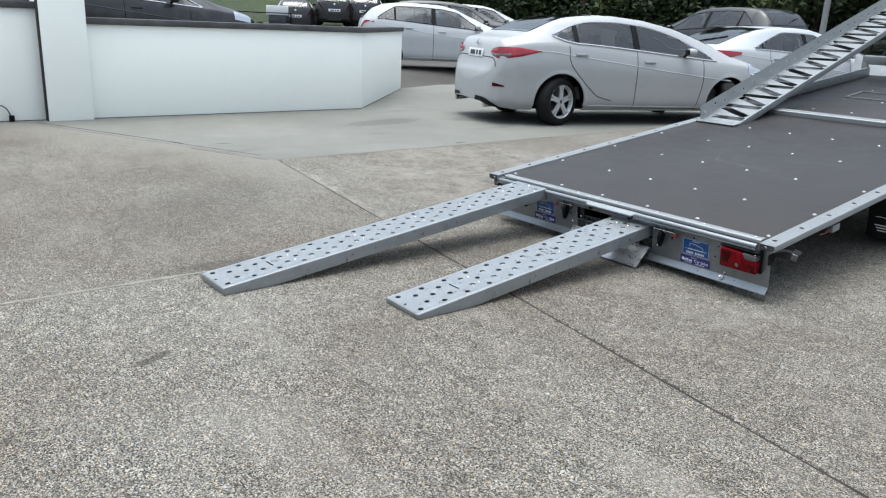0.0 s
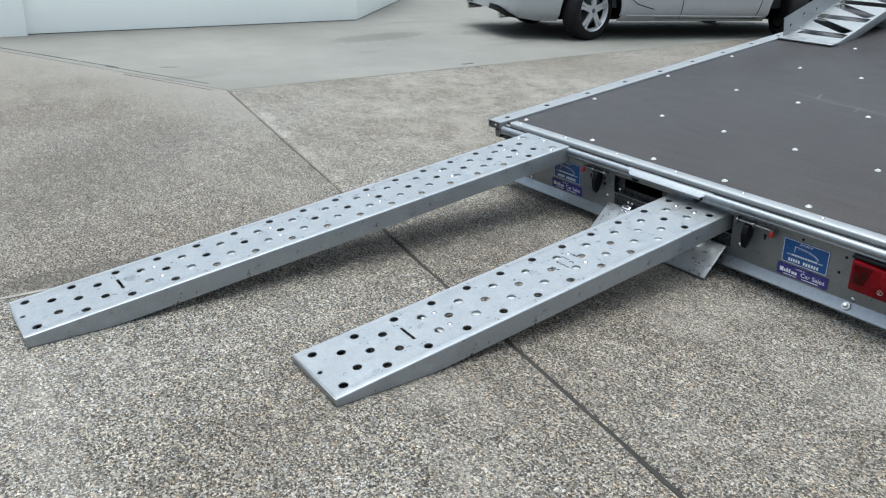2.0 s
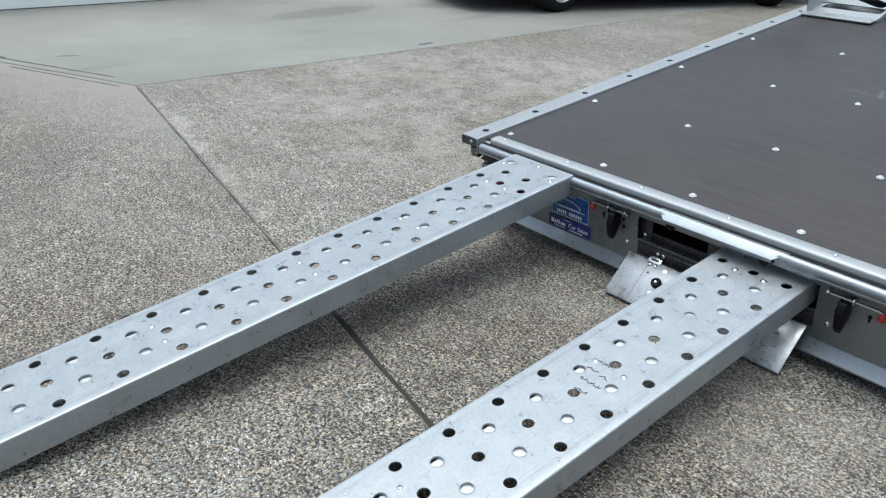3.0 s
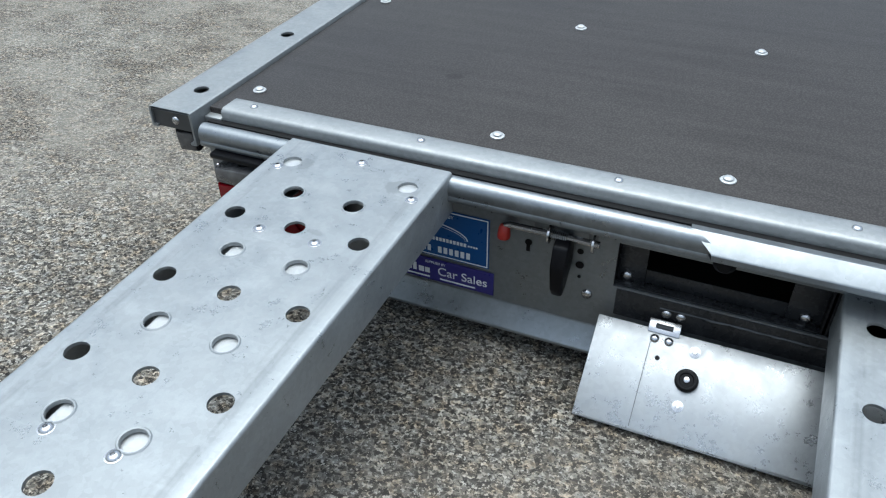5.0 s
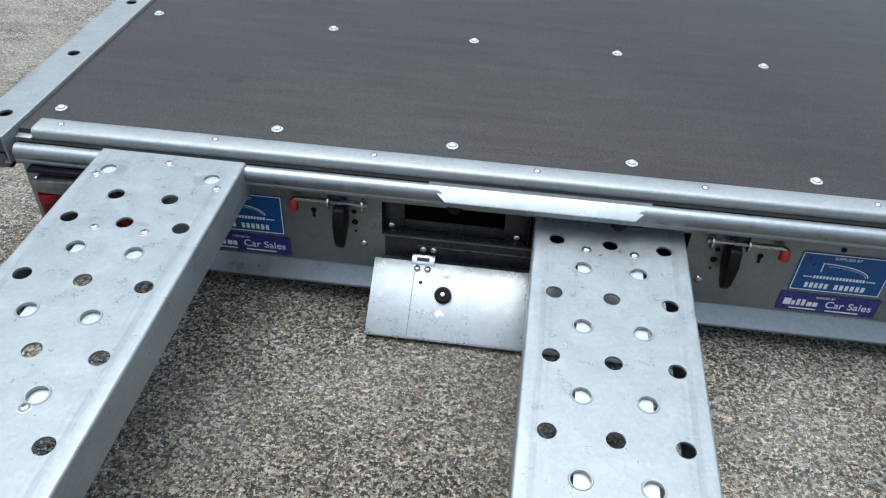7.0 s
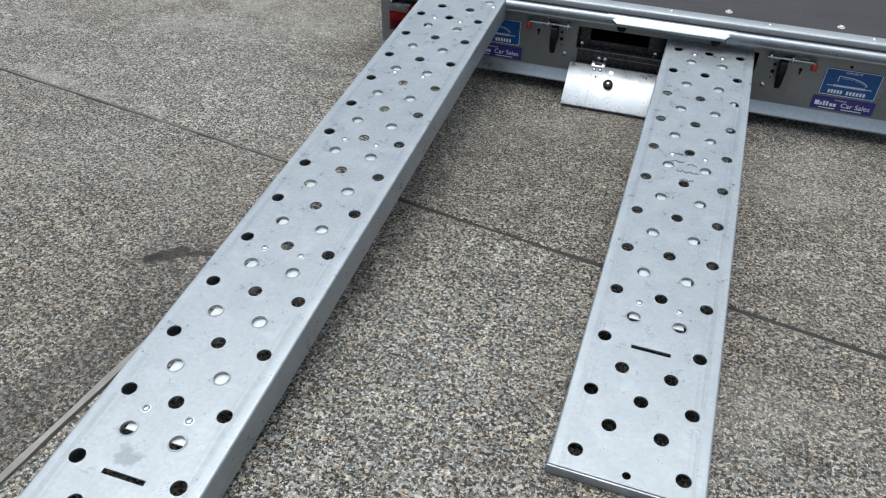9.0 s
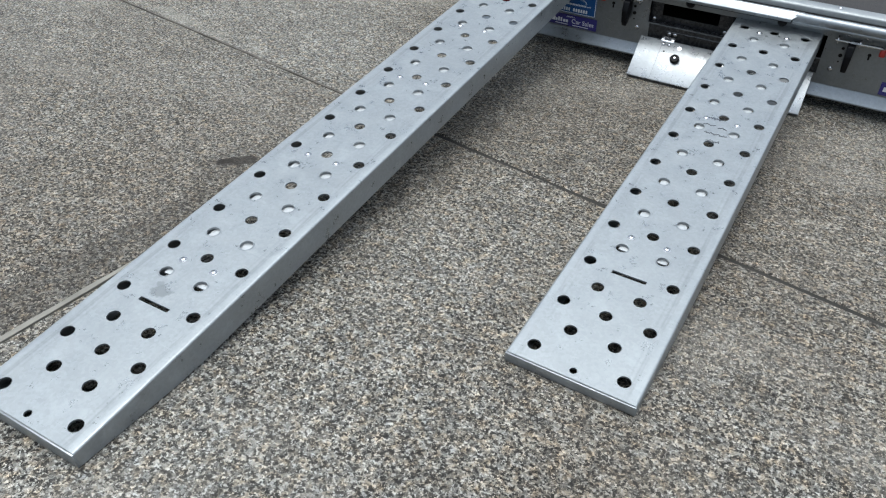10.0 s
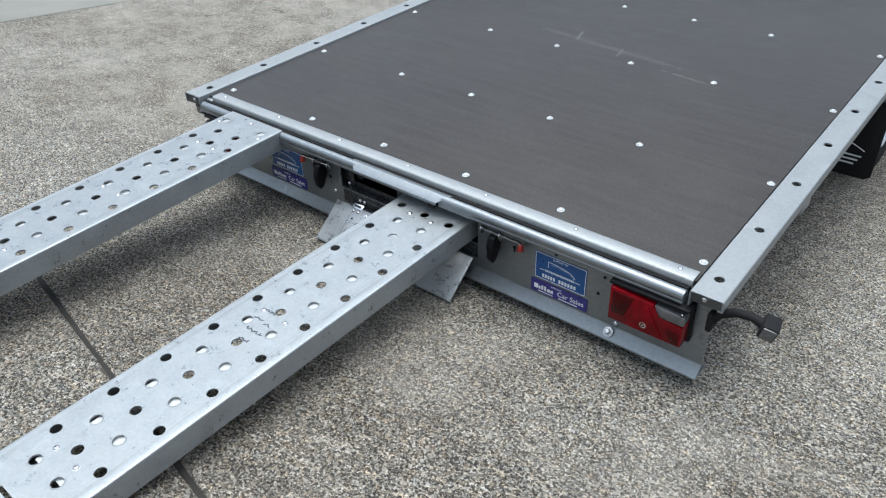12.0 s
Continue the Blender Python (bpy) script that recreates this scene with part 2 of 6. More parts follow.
    # ragged dark marks: stains, patches and a pit's shaded hollow painted flat
    for (x, y, rx, ry, turn, dark) in dark_marks:
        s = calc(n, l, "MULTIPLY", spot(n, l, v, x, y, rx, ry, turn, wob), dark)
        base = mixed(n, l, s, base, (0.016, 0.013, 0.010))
    patch = grey_ramp(n, l, tex_noise(n, l, v, 5.0, 6, 0.7), 0.42, 0.0, 0.58, 1.0)
    for (x, y, rx, ry, turn, pale_k) in smears:
        s = calc(n, l, "MULTIPLY", calc(n, l, "MULTIPLY", spot(n, l, v, x, y, rx, ry, turn, wob), patch), pale_k)
        base = mixed(n, l, s, base, (0.30, 0.285, 0.25))
    l.new(base, b.inputs["Base Color"])
    b.inputs["Roughness"].default_value = 0.86
    b.inputs["Specular IOR Level"].default_value = 0.3
    bumped(n, l, b, height, 0.55, 0.004)
    return m


def smooth_concrete(name):
    """Floated pale concrete, blotched, with tyre scuffs and fine grit."""
    m, n, l, b = node_mat(name)
    v = where(n, l, "World")
    big = tex_noise(n, l, v, 0.45, 6, 0.6)
    mid = tex_noise(n, l, v, 3.0, 7, 0.65)
    grit = tex_noise(n, l, v, 160.0, 3)
    scuff = tex_noise(n, l, v, 1.4, 4, 0.6, (1.6, 0.35, 1.0))
    c = mixed(n, l, grey_ramp(n, l, big, 0.35, 0, 0.65, 1), (0.1180, 0.1165, 0.1020), (0.1640, 0.1620, 0.1435))
    c = mixed(n, l, grey_ramp(n, l, mid, 0.4, 0.0, 0.75, 0.45), c, (0.1060, 0.1040, 0.0915))
    c = mixed(n, l, grey_ramp(n, l, scuff, 0.60, 0.0, 0.74, 0.55), c, (0.0668, 0.0639, 0.0552))
    c = mixed(n, l, 0.4, c, grey_ramp(n, l, grit, 0.3, 0.35, 0.7, 0.65), "OVERLAY")
    wob = calc(n, l, "MULTIPLY", calc(n, l, "SUBTRACT", tex_noise(n, l, v, 14.0, 5), 0.5), 1.4)
    # a small dark mark and two long dark patches, one under the saloon's tail
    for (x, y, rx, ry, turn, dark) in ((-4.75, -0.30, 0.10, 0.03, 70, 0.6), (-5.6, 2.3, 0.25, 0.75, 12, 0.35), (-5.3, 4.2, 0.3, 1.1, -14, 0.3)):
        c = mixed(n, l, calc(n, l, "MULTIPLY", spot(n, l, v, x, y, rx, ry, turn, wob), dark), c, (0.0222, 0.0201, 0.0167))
    l.new(c, b.inputs["Base Color"])
    b.inputs["Roughness"].default_value = 0.8
    bumped(n, l, b, grit, 0.2, 0.002)
    return m


def film_ply(name):
    """Dark film-faced plywood: fine woven relief, dust, long soft streaks and a few pale scratches."""
    m, n, l, b = node_mat(name)
    v = where(n, l)
    weave = tex_cells(n, l, v, 330.0)
    dust = tex_noise(n, l, v, 3.0, 7, 0.65)
    run = tex_noise(n, l, v, 2.4, 6, 0.6, (1.2, 14.0, 1.0))
    speck = tex_noise(n, l, v, 55.0, 2)
    c = mixed(n, l, grey_ramp(n, l, run, 0.35, 0.0, 0.68, 1.0), (0.0318, 0.0290, 0.0282), (0.0425, 0.0389, 0.0379))
    c = mixed(n, l, grey_ramp(n, l, dust, 0.45, 0.0, 0.8, 0.5), c, (0.0550, 0.0526, 0.0510))
    wv = grey_ramp(n, l, weave.outputs["Distance"], 0.2, 0.7, 0.6, 0.3)
    c = mixed(n, l, 0.75, c, wv, "OVERLAY")
    c = mixed(n, l, grey_ramp(n, l, speck, 0.76, 0.0, 0.80, 0.5), c, (0.0990, 0.0924, 0.0858))
    wob = calc(n, l, "MULTIPLY", calc(n, l, "SUBTRACT", tex_noise(n, l, v, 30.0, 5), 0.5), 2.2)
    for (x, y, rx, ry, turn, k) in ((0.05, 1.27, 0.40, 0.016, -8, 0.16), (-0.13, 1.33, 0.007, 0.075, 16, 0.42), (0.10, 1.24, 0.006, 0.05, 11, 0.32), (0.42, 1.16, 0.12, 0.008, -8, 0.3), (-0.62, 0.30, 0.02, 0.012, 0, -0.6)):
        sp = calc(n, l, "MULTIPLY", spot(n, l, v, x, y, rx, ry, turn, wob), abs(k))
        c = mixed(n, l, sp, c, (0.1254, 0.1228, 0.1188) if k > 0 else (0.0132, 0.0119, 0.0112))
    l.new(c, b.inputs["Base Color"])
    l.new(grey_ramp(n, l, dust, 0.3, 0.32, 0.7, 0.46), b.inputs["Roughness"])
    b.inputs["Specular IOR Level"].default_value = 0.15
    bumped(n, l, b, weave.outputs["Distance"], 0.25, 0.0006)
    return m


def car_paint(name, col, metal=0.0, rough=0.32):
    m, n, l, b = node_mat(name)
    v = where(n, l)
    flake = tex_noise(n, l, v, 900.0, 2)
    dirt = tex_noise(n, l, v, 5.0, 6, 0.6)
    c = mixed(n, l, 0.12, col, flake, "OVERLAY")
    c = mixed(n, l, grey_ramp(n, l, dirt, 0.5, 0.0, 0.85, 0.18), c, (0.2, 0.19, 0.17))
    l.new(c, b.inputs["Base Color"])
    b.inputs["Metallic"].default_value = metal
    l.new(grey_ramp(n, l, dirt, 0.4, rough, 0.8, rough + 0.1), b.inputs["Roughness"])
    b.inputs["Coat Weight"].default_value, b.inputs["Coat Roughness"].default_value = 0.32, 0.05
    return m


def tinted_glass(name, tint):
    """Thin glass: tinted see-through with a mirror-like skin."""
    m = bpy.data.materials.new(name)
    m.use_nodes = True
    n, l = m.node_tree.nodes, m.node_tree.links
    n.clear()
    tr, gl, mix, out, fr = (n.new("ShaderNode" + k) for k in ("BsdfTransparent", "BsdfGlossy", "MixShader", "OutputMaterial", "Fresnel"))
    tr.inputs["Color"].default_value = (*tint, 1)
    gl.inputs["Roughness"].default_value = 0.03
    fr.inputs["IOR"].default_value = 1.9
    l.new(fr.outputs[0], mix.inputs["Fac"])
    l.new(tr.outputs[0], mix.inputs[1])
    l.new(gl.outputs[0], mix.inputs[2])
    l.new(mix.outputs[0], out.inputs["Surface"])
    return m


def leafy(name, dark, light):
    m, n, l, b = node_mat(name)
    rnd = n.new("ShaderNodeNewGeometry").outputs["Random Per Island"]
    l.new(ramp(n, l, rnd, [(0.0, dark), (1.0, light)]), b.inputs["Base Color"])
    b.inputs["Roughness"].default_value = 0.6
    b.inputs["Transmission Weight"].default_value = 0.0
    return m


def grassy(name):
    m, n, l, b = node_mat(name)
    v = where(n, l, "World")
    a, f = tex_noise(n, l, v, 0.35, 6, 0.65), tex_noise(n, l, v, 9.0, 6, 0.7)
    c = mixed(n, l, grey_ramp(n, l, a, 0.35, 0, 0.65, 1), (0.0240, 0.0416, 0.0104), (0.0496, 0.0704, 0.0192))
    c = mixed(n, l, grey_ramp(n, l, f, 0.4, 0.0, 0.75, 0.6), c, (0.0160, 0.0240, 0.0072))
    dry = tex_noise(n, l, v, 0.22, 5, 0.6)
    c = mixed(n, l, grey_ramp(n, l, dry, 0.58, 0.0, 0.68, 0.8), c, (0.0760, 0.0520, 0.0320))
    l.new(c, b.inputs["Base Color"])
    b.inputs["Roughness"].default_value = 0.9
    bumped(n, l, b, f, 1.0, 0.15)
    return m


def render_white(name):
    """White painted render: trowel relief, faint rain marks and grime."""
    m, n, l, b = node_mat(name)
    v = where(n, l, "World")
    trowel = tex_noise(n, l, v, 5.0, 7, 0.6)
    rain = tex_noise(n, l, v, 2.0, 6, 0.65, (3.5, 3.5, 0.35))
    grit = tex_noise(n, l, v, 120.0, 3)
    c = mixed(n, l, grey_ramp(n, l, rain, 0.52, 0.0, 0.85, 0.16), (0.845, 0.868, 0.822), (0.745, 0.766, 0.722))
    c = mixed(n, l, grey_ramp(n, l, trowel, 0.4, 0.0, 0.8, 0.15), c, (0.765, 0.788, 0.748))
    l.new(c, b.inputs["Base Color"])
    b.inputs["Roughness"].default_value = 0.75
    bumped(n, l, b, mixed(n, l, 0.3, trowel, grit), 0.25, 0.01)
    return m


WORN = (-3.66, -0.24, 0.39, -0.92)
M = {
    # a brown stain, then a faint dark round patch between the ramps
    "near": aggregate("exposed_aggregate", tone=0.59, dark_marks=((0.0, -2.66, 0.10, 0.030, 118, 0.6), (-0.35, -0.45, 0.5, 0.5, 0, 0.12)), smears=((-2.75, -0.375, 0.62, 0.070, -10.3, 0.40), (-1.75, -0.56, 0.45, 0.060, -10.3, 0.3), (-2.3, 1.3, 1.5, 1.6, 10, 0.30))),
    "left": aggregate("worn_aggregate", worn_line=WORN, tone=0.55, warm=0.12, clumped=0.8,
                      # first two paint a pit's shaded hollow flat, third a crack, then darker patches
                      dark_marks=((-0.972, -1.235, 0.028, 0.070, -50, 0.82), (-1.005, -1.258, 0.016, 0.030, -62, 0.9), (-0.905, -1.205, 0.010, 0.045, -75, 0.7), (-0.97, -1.22, 0.10, 0.16, -25, 0.25), (-0.93, -1.75, 0.10, 0.6, -6, 0.4), (-2.2, -1.6, 0.5, 1.1, 40, 0.2))),
    "smooth": smooth_concrete("floated_concrete"),
    "joint": plain("joint_dirt", (0.0182, 0.0161, 0.0133), 0.95, vary=0.3, scale=9, bump=0.4),
    "left_dirt": plain("brown_dirt", (0.092, 0.082, 0.068), 0.95, vary=0.35, scale=14, bump=0.4),
    "mortar": plain("pale_mortar", (0.185, 0.174, 0.150), 0.9, vary=0.2, scale=12, bump=0.4),
    "tarmac": plain("tarmac", (0.0618, 0.0559, 0.0507), 0.9, vary=0.2, scale=0.7, fine=120, bump=0.5),
    "wall": render_white("white_render"),
    "coping": plain("slate_coping", (0.0680, 0.0664, 0.0680), 0.75, vary=0.3, scale=5, fine=60, bump=0.4),
    "grass": grassy("rough_grass"),
    "zinc": galvanised("galvanised_steel", (0.246, 0.259, 0.265), 0.42, 0.95, bloom=0.65),
    "bright_zinc": galvanised("fresh_zinc", (0.4216, 0.4340, 0.4402), 0.38, 0.6),
    # near black: the deep shade of the ramp store put into the colour
    "bay": plain("shaded_steel", (0.008, 0.008, 0.009), 0.55, 0.0, 0.3, 8, 80, 0.1, spec=0.2),
    # oily steel, darkened further for the shade in and below the opening
    "store_steel": plain("oily_shaded_steel", (0.017, 0.018, 0.020), 0.26, 0.0, 0.35, 12, 80, 0.08, spec=0.42),
    "zinc_ramp": galvanised("galvanised_ramp", (0.272, 0.287, 0.295), 0.30, 1.0, bloom=0.84, trodden=True),
    "zinc_marked": galvanised("marked_ramp", (0.272, 0.287, 0.295), 0.30, 1.0, bloom=0.84, trodden=True, marks=((-0.015, 0.338, 0.028, 0.016, 0.8), (-0.030, 0.352, 0.010, 0.010, 0.6), (-0.070, 2.116, 0.012, 0.020, 0.5), (0.076, 2.105, 0.014, 0.022, 0.6), (0.028, 1.975, 0.012, 0.006, 0.5))),
    # paler zinc copy; sky light on the upright flange is put in its colour
    "zinc_skylit": galvanised("skylit_galvanised", (0.36, 0.375, 0.38), 0.44, 0.9, bloom=0.8),
    "zinc_panel": galvanised("galvanised_sheet", (0.225, 0.242, 0.257), 0.30, 0.95, streak=0.30, bloom=0.35),
    "alu": galvanised("bare_aluminium", (0.375, 0.386, 0.393), 0.27, 0.97, streak=0.18, bloom=0.66),
    "ply": film_ply("film_faced_plywood"),
    "steel": plain("bright_steel", (0.50, 0.50, 0.51), 0.22, 1.0, 0.08, 30, 200, 0.0),
    "dark_steel": plain("dull_steel", (0.0910, 0.0938, 0.0980), 0.45, 0.8, 0.2, 8, 80, 0.08),
    # black plastic lifted to grey for the sky's sheen on the mudguards
    "guard": plain("sheen_grey_plastic", (0.022, 0.023, 0.025), 0.34, 0.0, 0.25, 9, 120, 0.06, spec=0.5),
    "black": plain("black_plastic", (0.004, 0.004, 0.005), 0.38, 0.0, 0.2, 20, 160, 0.05, spec=0.14),
    "rubber": plain("black_rubber", (0.008, 0.008, 0.0085), 0.78, 0.0, 0.25, 12, 120, 0.15, spec=0.2),
    "red_cap": plain("red_rubber", (0.235, 0.0120, 0.0070), 0.42, 0.0, 0.1, 40, 200, 0.05),
    "blue": plain("blue_vinyl", (0.0041, 0.0544, 0.1836), 0.30, 0.0, 0.06, 10, 100, 0.0),
    "purple": plain("violet_vinyl", (0.0238, 0.0204, 0.1360), 0.30, 0.0, 0.06, 10, 100, 0.0),
    "white_ink": plain("white_ink", (0.62, 0.63, 0.64), 0.4, 0.0, 0.04, 10, 100, 0.0),
    "ink": plain("marker_ink", (0.03, 0.03, 0.045), 0.6, 0.0, 0.1, 10, 100, 0.0),
    "lens_red": plain("red_lens", (0.115, 0.0011, 0.0042), 0.16, 0.0, 0.3, 22, 300, 0.03, coat=0.0, spec=0.16),
    "lens_deep": plain("deep_red_lens", (0.040, 0.0006, 0.0016), 0.16, 0.0, 0.3, 22, 300, 0.03, coat=0.0, spec=0.16),
    "lens_clear": plain("clear_lens", (0.085, 0.085, 0.088), 0.16, 0.25, 0.25, 60, 300, 0.2, coat=0.7),
    "chrome": plain("chrome", (0.6000, 0.6000, 0.6075), 0.10, 1.0, 0.04, 20, 200, 0.0),
    "alloy": plain("alloy_rim", (0.4464, 0.4536, 0.4608), 0.30, 0.35, 0.08, 15, 150, 0.0),
    "glass": tinted_glass("car_glass", (0.66, 0.71, 0.71)),
    "seat": plain("seat_cloth", (0.0600, 0.0600, 0.0624), 0.9, 0.0, 0.2, 10, 150, 0.2),
    "car_lamp": plain("car_lamp_red", (0.26, 0.008, 0.018), 0.12, 0.0, 0.25, 25, 300, 0.03, coat=0.6),
    "silver": car_paint("silver_paint", (0.33, 0.338, 0.343), 0.08, 0.36),
    "white_paint": car_paint("white_paint", (0.40, 0.415, 0.43), 0.0, 0.36),
    "black_paint": car_paint("black_paint", (0.010, 0.010, 0.012), 0.0, 0.30),
    "grey_paint": car_paint("grey_paint", (0.0360, 0.0376, 0.0440), 0.4, 0.3),
    "leaf": leafy("leaves", (0.0096, 0.0208, 0.0064), (0.0440, 0.0680, 0.0176)),
    "leaf_light": leafy("light_leaves", (0.0320, 0.0560, 0.0120), (0.0960, 0.1200, 0.0360)),
    "bark": plain("bark", (0.09, 0.07, 0.05), 0.9, 0.0, 0.3, 8, 60, 0.6),
    "post": plain("grey_post", (0.2310, 0.2380, 0.2450), 0.5, 0.3, 0.1, 4, 60, 0.05),
}


# ---------------------------------------------------------------- building helpers
def mesh_of(bm, name, smooth=0.0):
    me = bpy.data.meshes.new(name)
    bmesh.ops.recalc_face_normals(bm, faces=bm.faces)
    bm.to_mesh(me)
    bm.free()
    if smooth:
        me.polygons.foreach_set("use_smooth", [True] * len(me.polygons))
        me.set_sharp_from_angle(angle=radians(smooth))
    return me


def part(name, bm, material, parent=None, label="", m=None, smooth=35.0):
    """Links a bmesh (or a ready mesh) as one mesh object under a thing or a part."""
    me = mesh_of(bm, name, smooth) if isinstance(bm, bmesh.types.BMesh) else bm
    if material and not me.materials:
        me.materials.append(material)
    ob = new(name, me)
    ob.parent = parent
    if m is not None:
        ob.matrix_basis = m
    return tagged(ob, label)


def thing(name, m, label, category, group="", kind=""):
    ob = new(name)
    ob.matrix_basis = m
    ob.empty_display_size = 0.1
    return tagged(ob, label, category, group, kind)


def box(x0, x1, y0, y1, z0, z1, bevel=0.0, bm=None, m=None):
    bm = bm or bmesh.new()
    vs = [bm.verts.new((x, y, z)) for x in (x0, x1) for y in (y0, y1) for z in (z0, z1)]
    fs = [bm.faces.new([vs[i] for i in q]) for q in ((0, 1, 3, 2), (4, 6, 7, 5), (0, 4, 5, 1), (2, 3, 7, 6), (0, 2, 6, 4), (1, 5, 7, 3))]
    if m is not None:
        bmesh.ops.transform(bm, matrix=m, verts=vs)
    if bevel:
        es = list({e for f in fs for e in f.edges})
        bmesh.ops.bevel(bm, geom=es, offset=bevel, segments=2, affect="EDGES", profile=0.5)
    return bm


def prism(pts, z0, z1, bevel=0.0, bm=None, m=None):
    """A plan outline carried from z0 to z1."""
    bm = bm or bmesh.new()
    lo = [bm.verts.new((x, y, z0)) for x, y in pts]
    hi = [bm.verts.new((x, y, z1)) for x, y in pts]
    k = len(pts)
    top = bm.faces.new(hi)
    fs = [bm.faces.new(lo[::-1]), top] + [bm.faces.new((lo[i], lo[(i + 1) % k], hi[(i + 1) % k], hi[i])) for i in range(k)]
    if bevel:
        bmesh.ops.bevel(bm, geom=list({e for f in fs for e in f.edges}), offset=bevel, segments=2, affect="EDGES", profile=0.5)
    if m is not None:
        bmesh.ops.transform(bm, matrix=m, verts=list({v for f in bm.faces for v in f.verts}))
    return bm


def lathe(profile, seg=20, bm=None, m=None, closed=False):
    """(radius, height) pairs turned round z."""
    bm = bm or bmesh.new()
    rings, made = [], []
    for r, z in profile:
        if r < 1e-6:
            rings.append([bm.verts.new((0, 0, z))])
        else:
            rings.append([bm.verts.new((r * math.cos(2 * math.pi * i / seg), r * math.sin(2 * math.pi * i / seg), z)) for i in range(seg)])
        made += rings[-1]
    pairs = list(zip(rings, rings[1:])) + ([(rings[-1], rings[0])] if closed else [])
    for a, b in pairs:
        for i in range(seg):
            j = (i + 1) % seg
            q = [a[0]] if len(a) == 1 else [a[i], a[j]]
            q += [b[0]] if len(b) == 1 else [b[j], b[i]]
            if len(q) > 2:
                bm.faces.new(q)
    if m is not None:
        bmesh.ops.transform(bm, matrix=m, verts=made)
    return bm


def tube(path, radius, seg=10, bm=None):
    """A round bar along a path of points, closed at the ends."""
    bm = bm or bmesh.new()
    P = [Vector(p) for p in path]
    rings = []
    for i, p in enumerate(P):
        d = ((P[i + 1] if i + 1 < len(P) else p) - (P[i - 1] if i else p)).normalized()
        side = d.cross(Vector((0, 0, 1)) if abs(d.z) < 0.9 else Vector((1, 0, 0))).normalized()
        up = side.cross(d)
        r = radius[i] if isinstance(radius, (list, tuple)) else radius
        rings.append([bm.verts.new(p + r * (math.cos(2 * math.pi * k / seg) * side + math.sin(2 * math.pi * k / seg) * up)) for k in range(seg)])
    for a, b in zip(rings, rings[1:]):
        for k in range(seg):
            bm.faces.new((a[k], a[(k + 1) % seg], b[(k + 1) % seg], b[k]))
    bm.faces.new(rings[0][::-1])
    bm.faces.new(rings[-1])
    return bm


def sweep(profile, x0, x1, bm=None):
    """A (y, z) outline carried along x, closed at the ends."""
    bm = bm or bmesh.new()
    a = [bm.verts.new((x0, y, z)) for y, z in profile]
    b = [bm.verts.new((x1, y, z)) for y, z in profile]
    k = len(profile)
    for i in range(k):
        bm.faces.new((a[i], a[(i + 1) % k], b[(i + 1) % k], b[i]))
    bm.faces.new(a[::-1])
    bm.faces.new(b)
    return bm


def round_hole(r):
    return lambda ang: r


def bar_hole(a, b, turn=0.0):
    """The reach of a slot 2a long and 2b wide, turned, at an angle."""
    def reach(ang):
        c, s = abs(math.cos(ang - turn)), abs(math.sin(ang - turn))
        return min(a / max(c, 1e-6), b / max(s, 1e-6))
    return reach


def cell(bm, x0, x1, y0, y1, z1, z0, reach=None, centre=None, count=16):
    """One field of sheet metal from z0 to z1, with a hole through it or without."""
    if reach is None:
        for z in (z1, z0):
            bm.faces.new([bm.verts.new(p) for p in ((x0, y0, z), (x1, y0, z), (x1, y1, z), (x0, y1, z))])
        return
    cx, cy = centre or ((x0 + x1) / 2, (y0 + y1) / 2)
    angles = [2 * math.pi * i / count for i in range(count)] + [math.atan2(y - cy, x - cx) % (2 * math.pi) for x in (x0, x1) for y in (y0, y1)]
    angles = sorted(set(round(a, 5) for a in angles))
    def edge(a):
        c, s = math.cos(a), math.sin(a)
        tx = ((x1 if c > 0 else x0) - cx) / c if abs(c) > 1e-9 else 1e9
        ty = ((y1 if s > 0 else y0) - cy) / s if abs(s) > 1e-9 else 1e9
        return min(tx, ty)
    out, inn = [], []
    for z in (z1, z0):
        out.append([bm.verts.new((cx + edge(a) * math.cos(a), cy + edge(a) * math.sin(a), z)) for a in angles])
        inn.append([bm.verts.new((cx + reach(a) * math.cos(a), cy + reach(a) * math.sin(a), z)) for a in angles])
    k = len(angles)
    for i in range(k):
        j = (i + 1) % k
        for o, n_ in zip(out, inn):
            bm.faces.new((o[i], o[j], n_[j], n_[i]))
        bm.faces.new((inn[0][i], inn[0][j], inn[1][j], inn[1][i]))


def rect_ring(w, h, t, depth, bm=None):
    """A flat frame w by h in the xz plane, its bars t wide."""
    bm = bm or bmesh.new()
    for x0, x1, z0, z1 in ((-w / 2, w / 2, h / 2 - t, h / 2), (-w / 2, w / 2, -h / 2, -h / 2 + t), (-w / 2, -w / 2 + t, -h / 2 + t, h / 2 - t), (w / 2 - t, w / 2, -h / 2 + t, h / 2 - t)):
        box(x0, x1, -depth, 0, z0, z1, bm=bm)
    return bm


def lettering(name, text, size, material, parent, m, label=""):
    cu = bpy.data.curves.new(name, "FONT")
    cu.body, cu.size, cu.align_x, cu.extrude = text, size, "CENTER", 0.0002
    ob = bpy.data.objects.new(name, cu)
    scene.collection.objects.link(ob)
    bpy.context.view_layer.update()
    me = bpy.data.meshes.new_from_object(ob.evaluated_get(bpy.context.evaluated_depsgraph_get()))
    bpy.data.objects.remove(ob)
    return part(name, me, material, parent, label, m)


